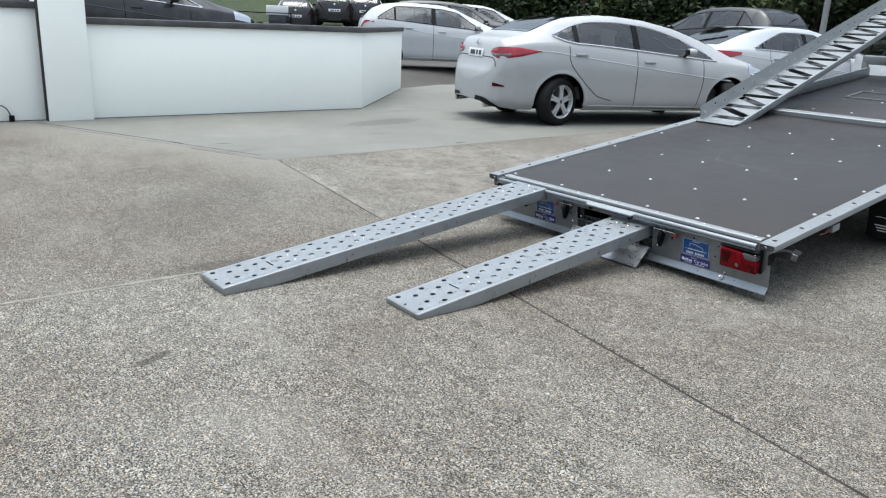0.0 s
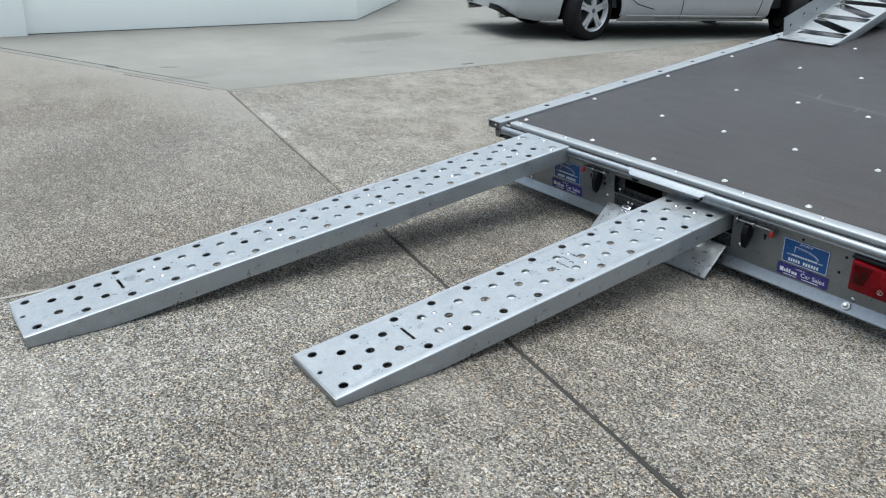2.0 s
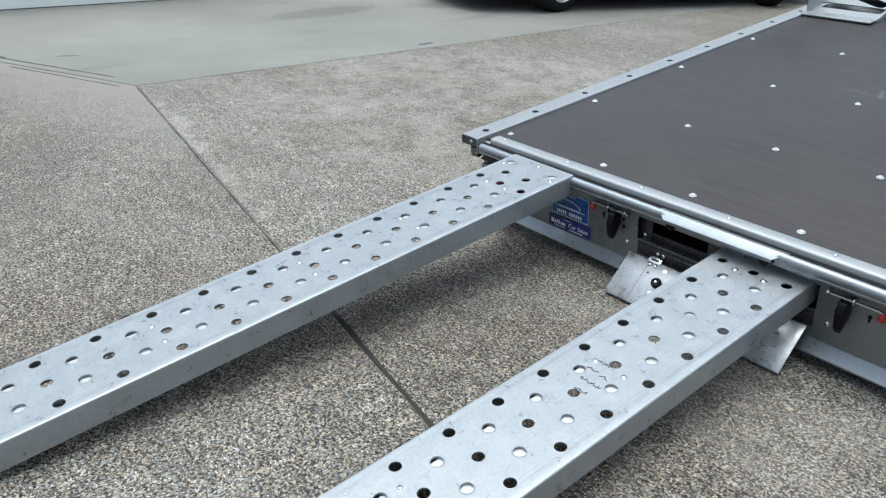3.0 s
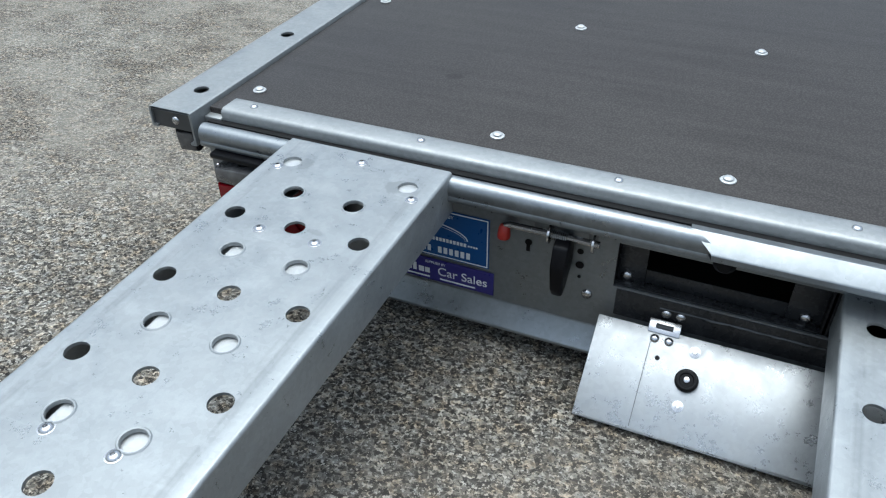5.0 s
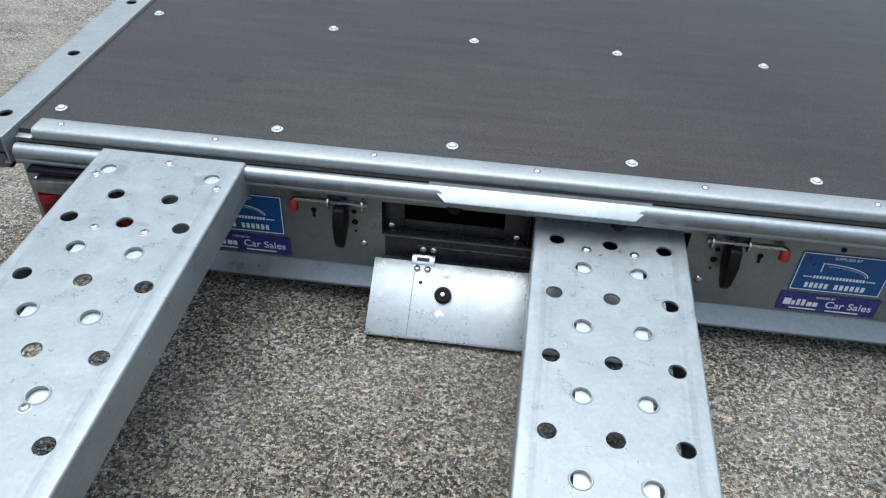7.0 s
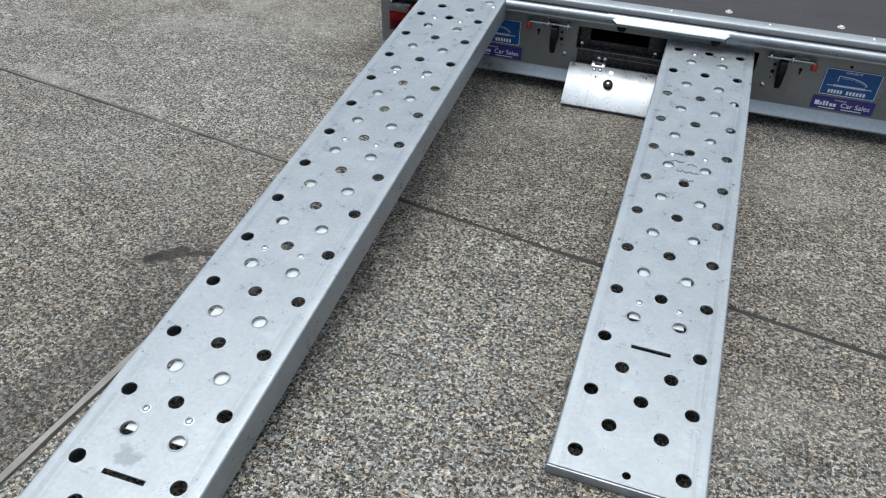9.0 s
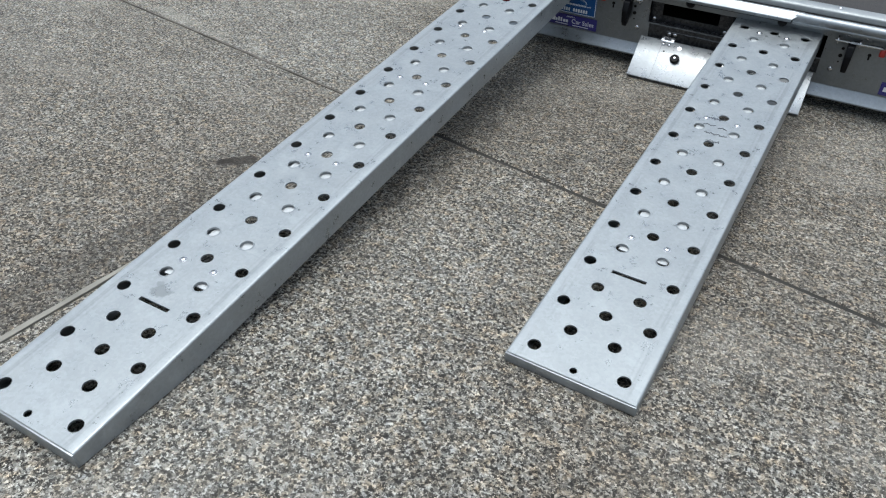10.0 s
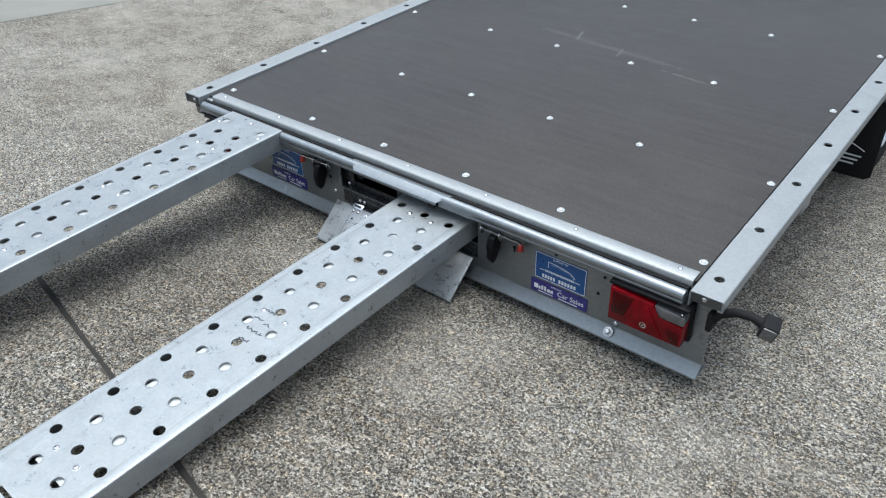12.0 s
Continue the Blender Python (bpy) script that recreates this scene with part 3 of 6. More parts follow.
RIVET = mesh_of(lathe([(0.0, 0.0035), (0.003, 0.0033), (0.0055, 0.002), (0.0066, 0.0), (0.0066, -0.002)], 12), "rivet", 60)
RIVET.materials.append(M["steel"])
SOCKET = mesh_of(lathe([(0.0, 0.0008), (0.0022, 0.0008), (0.0026, 0.0036), (0.0052, 0.0030), (0.0068, 0.0012), (0.0072, 0.0004), (0.0088, 0.0003), (0.0088, -0.002)], 14), "socket_bolt", 40)
SOCKET.materials.append(M["steel"])
BOLT = bmesh.new()
lathe([(0.014, -0.001), (0.014, 0.0012), (0.0125, 0.0018), (0.009, 0.0022), (0.009, 0.0048), (0.007, 0.0066), (0.0, 0.007)], 14, bm=BOLT)
BOLT = mesh_of(BOLT, "deck_bolt", 40)
BOLT.materials.append(M["bright_zinc"])


# ---------------------------------------------------------------- ground
def rise(x, y):
    """The car park behind the wall lies a little higher."""
    def s(a):
        a = min(1, max(0, a))
        return a * a * (3 - 2 * a)
    return 0.27 * s((-10.3 - x) / 1.7) + 0.25 * s((-13.0 - x) / 16.0) + 0.22 * s((5.0 - y) / 4.0) * s((-10.3 - x) / 1.7) + 0.42 * s((y - 13.0) / 2.2)


def ground_sheet():
    bm = bmesh.new()
    xs = [-900, -300, -120, -70] + [-50 + 2 * i for i in range(16)] + [-18 + 0.5 * i for i in range(20)] + [-8, -4, 0, 4, 10, 20, 60, 200, 900]
    ys = [-900, -250, -80, -30, -12, -4, 0, 1, 2, 3, 4, 5, 8, 12, 13.3, 14.5, 15.5, 17, 20, 28, 40, 70, 200, 900]
    grid = [[bm.verts.new((x, y, rise(x, y) - 0.045)) for y in ys] for x in xs]
    for i in range(len(xs) - 1):
        for j in range(len(ys) - 1):
            bm.faces.new((grid[i][j], grid[i + 1][j], grid[i + 1][j + 1], grid[i][j + 1]))
    return part("ground", bm, M["tarmac"], None, "worn brown-grey tarmac of a car park", smooth=30)


tagged(ground_sheet(), category="ground", kind="structure")


def slab(outline, material, gap=0.006, seed=1):
    """A concrete bay: its edges step back from the joint and are slightly ragged."""
    rnd = random.Random(seed)
    P = [Vector(p).to_2d() for p in outline]
    k = len(P)
    inset = []
    for i in range(k):
        a, b, c = P[i - 1], P[i], P[(i + 1) % k]
        n1, n2 = (b - a).normalized(), (c - b).normalized()
        n1, n2 = Vector((-n1.y, n1.x)), Vector((-n2.y, n2.x))
        d = (n1 + n2)
        inset.append(b + d * (gap / max(0.2, d.dot(n1))))
    ring = []
    for i in range(k):
        a, b = inset[i], inset[(i + 1) % k]
        nrm = Vector((-(b - a).y, (b - a).x)).normalized()
        n = max(1, min(70, int((b - a).length / 0.12)))
        for j in range(n):
            w = 0.0 if j == 0 else rnd.uniform(-0.5, 1.0) * 0.0035
            ring.append(a.lerp(b, j / n) + nrm * w)
    cen = sum(ring, Vector((0, 0))) / len(ring)
    bm = bmesh.new()
    low = [bm.verts.new((p.x, p.y, -0.044)) for p in ring]
    mid = [bm.verts.new((p.x, p.y, -0.006)) for p in ring]
    kk = len(ring)
    top = []
    for i, p in enumerate(ring):
        t = ring[(i + 1) % kk] - ring[i - 1]
        t = Vector((-t.y, t.x)).normalized()
        top.append(bm.verts.new((p.x + t.x * 0.005, p.y + t.y * 0.005, 0.0)))
    for i in range(kk):
        j = (i + 1) % kk
        bm.faces.new((low[i], low[j], mid[j], mid[i]))
        bm.faces.new((mid[i], mid[j], top[j], top[i]))
    f = bm.faces.new(top)
    bmesh.ops.triangulate(bm, faces=[f])
    return part("pavement_slab", bm, material, paving, smooth=0)


paving = thing("pavement", pose(0, 0, 0), "large bays of weathered exposed-aggregate concrete with dirty joints", "pavement", kind="structure")
CORNER, CROSS_B, CROSS_C = (-3.66, -0.245), (-0.80, -0.765), (-1.10, -0.710)
A_END = (9.0, -2.55)
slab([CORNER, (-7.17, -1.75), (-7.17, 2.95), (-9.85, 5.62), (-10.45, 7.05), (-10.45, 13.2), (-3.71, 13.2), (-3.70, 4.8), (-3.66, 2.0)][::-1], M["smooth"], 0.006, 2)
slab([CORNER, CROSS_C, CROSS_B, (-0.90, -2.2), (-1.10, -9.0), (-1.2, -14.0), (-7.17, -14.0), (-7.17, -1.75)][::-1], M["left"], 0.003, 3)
slab([CROSS_B, A_END, (9.0, -14.0), (-1.2, -14.0), (-1.10, -9.0), (-0.90, -2.2)][::-1], M["near"], 0.007, 4)
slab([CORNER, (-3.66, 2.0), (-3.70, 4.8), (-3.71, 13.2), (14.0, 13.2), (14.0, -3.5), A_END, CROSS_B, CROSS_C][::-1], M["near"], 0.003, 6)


def joint_filler(a, b, width, z, name, material, label):
    a, b = Vector(a), Vector(b)
    d = (b - a).normalized()
    n = Vector((-d.y, d.x))
    bm = bmesh.new()
    k = max(4, int((b - a).length / 0.06))
    rnd = random.Random(8)
    l_, r_ = [], []
    for i in range(k + 1):
        p = a.lerp(b, i / k)
        w = width * rnd.uniform(0.38, 0.62)
        l_.append(bm.verts.new((*(p + n * w), z + rnd.uniform(-0.0008, 0.0008))))
        r_.append(bm.verts.new((*(p - n * w), z + rnd.uniform(-0.0008, 0.0008))))
    lo = [[bm.verts.new((v.co.x, v.co.y, -0.04)) for v in side] for side in (l_, r_)]
    for i in range(k):
        bm.faces.new((l_[i], l_[i + 1], r_[i + 1], r_[i]))
        bm.faces.new((lo[0][i], lo[0][i + 1], l_[i + 1], l_[i]))
        bm.faces.new((r_[i], r_[i + 1], lo[1][i + 1], lo[1][i]))
    return part(name, bm, material, paving, label, smooth=0)


joint_filler((-1.2, -13.9), (-1.10, -9.0), 0.022, 0.002, "mortar_strip", M["mortar"], "pale mortar filling a joint")
joint_filler((-1.10, -9.0), (-0.90, -2.2), 0.022, 0.002, "mortar_strip", M["mortar"], "pale mortar filling a joint")
joint_filler((-0.90, -2.2), (-0.845, -1.45), 0.015, 0.002, "mortar_strip", M["mortar"], "pale mortar filling a joint")
joint_filler((-0.845, -1.45), (-0.805, -0.80), 0.016, -0.006, "joint_dirt", M["joint"], "dirt in a joint")
joint_filler(CORNER, CROSS_B, 0.008, 0.0014, "joint_dirt", M["left_dirt"], "dirt in a joint")
joint_filler(CROSS_B, A_END, 0.018, -0.004, "joint_dirt", M["joint"], "dirt in a joint")
joint_filler(CORNER, (-7.1, -1.72), 0.020, -0.004, "joint_dirt", M["joint"], "dirt in a joint")
joint_filler((-3.66, -0.2), (-3.66, 2.0), 0.018, -0.003, "joint_dirt", M["joint"], "dirt in a joint")


# ---------------------------------------------------------------- boundary wall
def wall_run(name, pts, height, thick, label):
    """A rendered wall along plan points, its coping a part of it."""
    th = thing(name, pose(0, 0, 0), label, "wall", kind="structure")
    P = [Vector(p) for p in pts]
    offs = []
    for i, p in enumerate(P):
        n = Vector((0, 0))
        for a, b in ((P[i - 1], p) if i else (P[0], P[1]), (p, P[i + 1]) if i + 1 < len(P) else (P[-2], P[-1])):
            d = (b - a).normalized()
            n += Vector((-d.y, d.x))
        n.normalize()
        offs.append(n)
    body = bmesh.new()
    out = [(*p,) for p in P] + [tuple(p + n * thick) for p, n in zip(reversed(P), reversed(offs))]
    prism(out, -0.04, height - 0.075, 0.006, bm=body)
    part("wall_body", body, M["wall"], th)
    # joint dirt's colour on a proud strip, for the shaded joint at the foot
    foot = [tuple(p - n * 0.003) for p, n in zip(P, offs)] + [tuple(p + n * 0.02) for p, n in zip(reversed(P), reversed(offs))]
    part("foot_joint", prism(foot, -0.02, 0.007, 0.001), M["joint"], th, "thin dark strip added along the wall's foot for the shaded joint")
    cop = [tuple(p - n * 0.035) for p, n in zip(P, offs)] + [tuple(p + n * (thick + 0.035)) for p, n in zip(reversed(P), reversed(offs))]
    part("coping", prism(cop, height - 0.075, height, 0.008), M["coping"], th, "dark grey slate coping stones")
    return th


wall_run("wall_east", [(-7.12, -0.95), (-7.03, 2.87), (-9.80, 5.60)], 1.175, 0.24, "low white rendered boundary wall with dark coping, bent at its end")
wall_run("wall_south", [(-7.20, -14.0), (-7.16, -1.42)], 1.325, 0.24, "taller white rendered boundary wall with dark coping")
pier = thing("wall_pier", pose(-7.17, -1.19, 0), "square white rendered pier in the boundary wall", "pier", kind="structure")
part("pier_body", box(-0.26, 0.14, -0.235, 0.26, -0.04, 1.75, 0.012), M["wall"], pier)
# solid strip in the joint dirt's colour, stands for a shadowed gap
part("open_joint", box(0.02, 0.125, -0.2445, -0.2345, -0.02, 1.70, 0.002), M["joint"], pier, "dark strip added beside the pier for the shadowed gap there")
part("pier_cap", box(-0.31, 0.19, -0.31, 0.31, 1.75, 1.84, 0.02), M["coping"], pier, "dark grey slate pier cap")
cable = thing("cable", pose(-7.14, -2.03, 0), "thin black cable looped out of the wall foot", "cable")
part("cord", tube([(0.0, 0.02, 0.14), (0.02, 0.06, 0.17), (0.03, 0.11, 0.188), (0.03, 0.15, 0.182), (0.03, 0.185, 0.155), (0.03, 0.208, 0.115), (0.03, 0.222, 0.07)], 0.006, 8), M["rubber"], cable)
part("plug", prism([(0.012, 0.205), (0.048, 0.205), (0.055, 0.262), (0.008, 0.262)], 0.0, 0.075, 0.012), M["black"], cable)
for a, b, wd in (((-4.9, -0.66), (-7.0, -1.58), 0.020), ((-3.95, -0.27), (-5.0, -0.73), 0.014), ((-3.70, -0.33), (-4.6, -0.71), 0.010)):
    joint_filler(a, b, wd, 0.0008, "crack", M["joint"], "dirt-filled crack beside a joint")
drain_mark = thing("drain_slot", pose(-3.80, 2.10, 0.0, 0, 0, 5), "small dark iron drain slot flush with the concrete", "drain", kind="structure")
part("slot_cover", box(-0.02, 0.02, -0.06, 0.06, -0.02, 0.004, 0.003), M["dark_steel"], drain_mark)


# ---------------------------------------------------------------- the car trailer; u across, v forward, w up from the deck
PITCH, REAR_Z = 6.67, 0.3105
TR = pose(0, 0, REAR_Z, PITCH, 0, 0)
trailer = thing("car_trailer", TR, "galvanised tilt-bed car trailer with a dark plywood deck, tail lowered", "trailer")
Z, ZP = M["zinc"], M["zinc_panel"]


def deck_boards():
    for v0, v1 in ((0.045, 2.96), (2.975, 5.45)):
        bm = box(-0.9455, 0.9455, v0, v1, -0.024, -0.005, 0.0015)
        part("deck_board", bm, M["ply"], trailer, "dark brown film-faced plywood deck, dusty")
    rows = [0.125, 0.592, 1.170, 1.748, 2.325, 3.35, 3.93, 4.5, 5.1]
    for i, v in enumerate(rows):
        for u in (-0.903, -0.478, -0.145, 0.186, 0.516, 0.928):
            part("deck_bolt", BOLT, None, trailer, m=pose(u, v, -0.004, 0, 0, (u * 700 + v * 300) % 90) @ Matrix.Scale(0.8, 4))


def side_rail(sign):
    """A folded channel with a row of lashing holes along its top."""
    rail = bmesh.new()
    u0, u1, w1 = 0.948, 1.032, -0.003 if sign > 0 else 0.002
    w0 = w1 - 0.004
    vs = [0.080] + [0.342 + 0.288 * i for i in range(18)]
    edges = [0.0] + [(a + b) / 2 for a, b in zip(vs, vs[1:])] + [5.46]
    uc = 0.987
    for v, a, b in zip(vs, edges, edges[1:]):
        cell(rail, u0 + 0.004, u1 - 0.006, a, b, w1, w0, round_hole(0.0128), (uc, v), 16)
    # rounded outer edge, outer face, inner face and the lips below
    low = -0.034
    for prof in ([(u1 - 0.006, w1), (u1 - 0.0025, w1 - 0.001), (u1, w1 - 0.006), (u1, low), (u1 - 0.004, low), (u1 - 0.004, w0 - 0.002), (u1 - 0.006, w0)],
                 [(u0 + 0.004, w1), (u0 + 0.001, w1 - 0.001), (u0, w1 - 0.004), (u0, -0.056), (u0 + 0.004, -0.056), (u0 + 0.004, w0)],
                 [(u0 + 0.004, -0.052), (u0 + 0.012, -0.052), (u0 + 0.012, -0.056), (u0 + 0.004, -0.056)],
                 [(u1 - 0.012, low + 0.004), (u1 - 0.004, low + 0.004), (u1 - 0.004, low), (u1 - 0.012, low)]):
        a = [rail.verts.new((u, 0.0, w)) for u, w in prof]
        b = [rail.verts.new((u, 5.46, w)) for u, w in prof]
        for i in range(len(prof)):
            j = (i + 1) % len(prof)
            rail.faces.new((a[i], a[j], b[j], b[i]))
        rail.faces.new(a)
        rail.faces.new(b[::-1])
    if sign < 0:
        bmesh.ops.scale(rail, vec=(-1, 1, 1), verts=rail.verts)
    ob = part("side_rail", rail, Z, trailer, "galvanised side rail with a row of lashing holes", smooth=30)
    # dark plug stands for the shaded inside of the open channel end
    plug = box(u0 + 0.0045, u1 - 0.0045, 0.004, 0.008, low + 0.0005, w0 - 0.001)
    if sign < 0:
        bmesh.ops.scale(plug, vec=(-1, 1, 1), verts=plug.verts)
    part("end_plate", plug, M["dark_steel"], ob)
    part("end_bolt", RIVET, None, ob, m=pose(sign * 0.984, 0.004, -0.018, 90, 0, 0) @ Matrix.Scale(1.2, 4))


def rear_trim():
    prof = [(0.033, -0.0175), (0.033, -0.005), (0.0355, -0.0010), (0.0405, 0.0015), (0.072, 0.0015), (0.077, 0.0008), (0.0795, -0.001), (0.0795, -0.0042), (0.0445, -0.0042), (0.0445, -0.0175)]
    t = part("rear_trim", sweep(prof, -0.914, 0.940), Z, trailer, "galvanised edge trim along the rear of the deck", smooth=40)
    for i in range(7):
        part("rivet", RIVET, None, t, m=pose(-0.868 + 0.294 * i, 0.060, 0.0015))
    part("corner_plate", box(-0.9470, -0.9155, 0.030, 0.1020, -0.034, -0.0150, 0.001), Z, trailer, "small galvanised plate filling the deck's rear corner")
    # black strip closing the gap behind the rolled edge, so it reads dark
    part("seal", box(-0.935, 0.935, 0.0215, 0.0442, -0.058, -0.0178), M["rubber"], trailer)


def rolled_edge(u0, u1, cut0=0.0, cut1=0.0):
    """The panel's top edge, rolled over, a smaller bead below; cut0 and cut1 slant its ends."""
    prof = [(0.004 + 0.0152 * math.cos(a), -0.0270 + 0.0150 * math.sin(a)) for a in [radians(-20 + 225 * i / 15) for i in range(16)]]
    prof += [(-0.0090, -0.0368), (-0.0104, -0.0395), (-0.0106, -0.0430), (-0.0088, -0.0460), (-0.0040, -0.0475), (0.0205, -0.0475), (0.0205, -0.0340)]
    slant = lambda y, z: max(0.0, min(1.0, (0.004 - y) / 0.0150)) if z > -0.046 else 1.0
    bm = bmesh.new()
    a = [bm.verts.new((u0 + cut0 * slant(y, z), y, z)) for y, z in prof]
    b = [bm.verts.new((u1 + cut1 * slant(y, z), y, z)) for y, z in prof]
    k = len(prof)
    for i in range(k):
        bm.faces.new((a[i], a[(i + 1) % k], b[(i + 1) % k], b[i]))
    bm.faces.new(a[::-1])
    bm.faces.new(b)
    part("rolled_edge", bm, ZP, trailer, "rolled galvanised top edge of the rear panel", smooth=40)


PANEL_V = 0.030
AT_PANEL = pose(0, PANEL_V, 0)


def rear_panel():
    """The panel is set back under the rolled edge; its foot folds outward."""
    top, fold, t = -0.044, -0.237, 0.004
    left, right, ol, orr, ot, ob_ = -0.950, 1.003, -0.262, 0.300, -0.078, -0.154
    bm = bmesh.new()
    us, ws = (left, ol, orr, right), (fold, ob_, ot, top)
    for y in (0.0, t):
        g = [[bm.verts.new((u, y, w)) for w in ws] for u in us]
        for i in range(3):
            for j in range(3):
                if (i, j) != (1, 1):
                    bm.faces.new((g[i][j], g[i + 1][j], g[i + 1][j + 1], g[i][j + 1]))
    bm.verts.ensure_lookup_table()
    ring = lambda idx: [(bm.verts[k], bm.verts[k + 16]) for k in idx]
    for loop in ((0, 4, 8, 12, 13, 14, 15, 11, 7, 3, 2, 1), (5, 6, 10, 9)):
        r = ring(loop)
        for (a0, a1), (b0, b1) in zip(r, r[1:] + r[:1]):
            bm.faces.new((a0, b0, b1, a1))
    panel = part("rear_panel", bm, ZP, trailer, "galvanised rear panel with a letterbox opening for the ramps", m=AT_PANEL, smooth=0)
    low = bmesh.new()
    prof = [(-0.0004, fold), (-0.0012, fold - 0.003), (-0.0270, -0.2660), (-0.0282, -0.2680), (-0.0278, -0.2715), (0.040, -0.2715), (0.040, -0.2675), (-0.020, -0.2675), (t, fold)]
    sweep(prof, left, right, bm=low)
    part("lower_fold", low, ZP, trailer, "galvanised foot of the rear panel, folded outward", m=AT_PANEL, smooth=40)
    part("lug_bolt", BOLT, None, trailer, m=pose(0.749, 0.012, -0.248, 46, 0, 0))
    part("lug_nut", lathe([(0.0, 0.013), (0.006, 0.012), (0.0075, 0.009), (0.0075, 0.0)], 6), M["steel"], trailer, m=pose(0.749, 0.012, -0.248, 46, 0, 0))
    # the ramp store behind the opening; its deep shade is in the steel's colour
    store = part("ramp_store", box(ol, orr, 0.004, 0.95, -0.174, -0.170), M["bay"], trailer, "ramp store behind the opening, coloured near black for its deep shade", m=AT_PANEL, smooth=0)
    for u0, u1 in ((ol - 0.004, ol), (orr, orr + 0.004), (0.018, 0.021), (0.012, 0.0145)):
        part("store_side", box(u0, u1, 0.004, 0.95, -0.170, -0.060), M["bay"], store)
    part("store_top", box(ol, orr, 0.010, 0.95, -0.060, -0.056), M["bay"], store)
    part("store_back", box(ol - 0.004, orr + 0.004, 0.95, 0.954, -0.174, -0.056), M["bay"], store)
    part("store_sill", box(ol, 0.012, 0.0042, 0.020, -0.1535, -0.1515, 0.0005), M["store_steel"], store)
    for u0, u1 in ((-0.2615, -0.222), (-0.033, 0.0118)):
        part("guide", box(u0, u1, 0.020, 0.023, -0.1535, -0.0605, 0.0006), M["store_steel"], store)
    lip = box(-0.2218, -0.0332, 0.0205, 0.0225, -0.1535, -0.1290, 0.0006, m=Matrix.Translation((0, 0.0015, 0)))
    part("guide", lip, M["store_steel"], store)
    for u in (-0.248, -0.007):
        part("bolt_head", RIVET, None, store, m=pose(u, 0.020, -0.146, 90, 0, 0) @ Matrix.Scale(1.35, 4))
    # short cover plate bent over the opening
    c = bmesh.new()
    rows = [(-0.174, 0.216, 0.0190, -0.0150), (-0.173, 0.215, 0.0040, -0.0118), (-0.1435, 0.1885, -0.0205, -0.0262), (-0.1420, 0.187, -0.0220, -0.0285), (-0.1415, 0.1865, -0.0224, -0.0360)]
    up = [(c.verts.new((a, y, z)), c.verts.new((b, y, z))) for a, b, y, z in rows]
    dn = [(c.verts.new((a, y + 0.002, z - 0.002)), c.verts.new((b, y + 0.002, z - 0.002))) for a, b, y, z in rows]
    for k in range(4):
        c.faces.new((up[k][0], up[k + 1][0], up[k + 1][1], up[k][1]))
        c.faces.new((dn[k][0], dn[k][1], dn[k + 1][1], dn[k + 1][0]))
        for e in (0, 1):
            c.faces.new((up[k][e], dn[k][e], dn[k + 1][e], up[k + 1][e]))
    for k in (0, 4):
        c.faces.new((up[k][0], up[k][1], dn[k][1], dn[k][0]))
    cover = part("cover_plate", c, ZP, trailer, "bent galvanised plate over the ramp opening", smooth=30)
    for u in (-0.124, 0.163):
        part("stop_block", lathe([(0.0, 0.020), (0.009, 0.0185), (0.0145, 0.013), (0.0150, 0.0)], 16), M["black"], cover, "black rubber stop", m=pose(u, 0.001, -0.044, 90, 0, 0))
    rolled_edge(-0.930, -0.174, 0.0, 0.032)
    rolled_edge(0.216, 0.938, -0.028, 0.0)
    for u in (-0.298, 0.336):
        part("panel_bolt", RIVET, None, panel, m=pose(u, -0.0005, -0.181, 90, 0, 0) @ Matrix.Scale(1.3, 4))
    for u, w in ((0.566, -0.058), (0.715, -0.068), (0.700, -0.128)):
        part("panel_hole", lathe([(0.0, 0.001), (0.005, 0.001), (0.005, 0.0)], 10), M["black"], panel, m=pose(u, 0.0, w - 0.022, 90, 0, 0))
    part("jack_lug", box(0.715, 0.775, 0.034, 0.066, -0.296, -0.2720, 0.004), ZP, trailer, "small steel lug under the rear panel")
    for u in (-0.76, 0.76):
        part("fold_bolt", RIVET, None, panel, m=pose(u, -0.001, -0.226, 90, 0, 0) @ Matrix.Scale(1.3, 4))


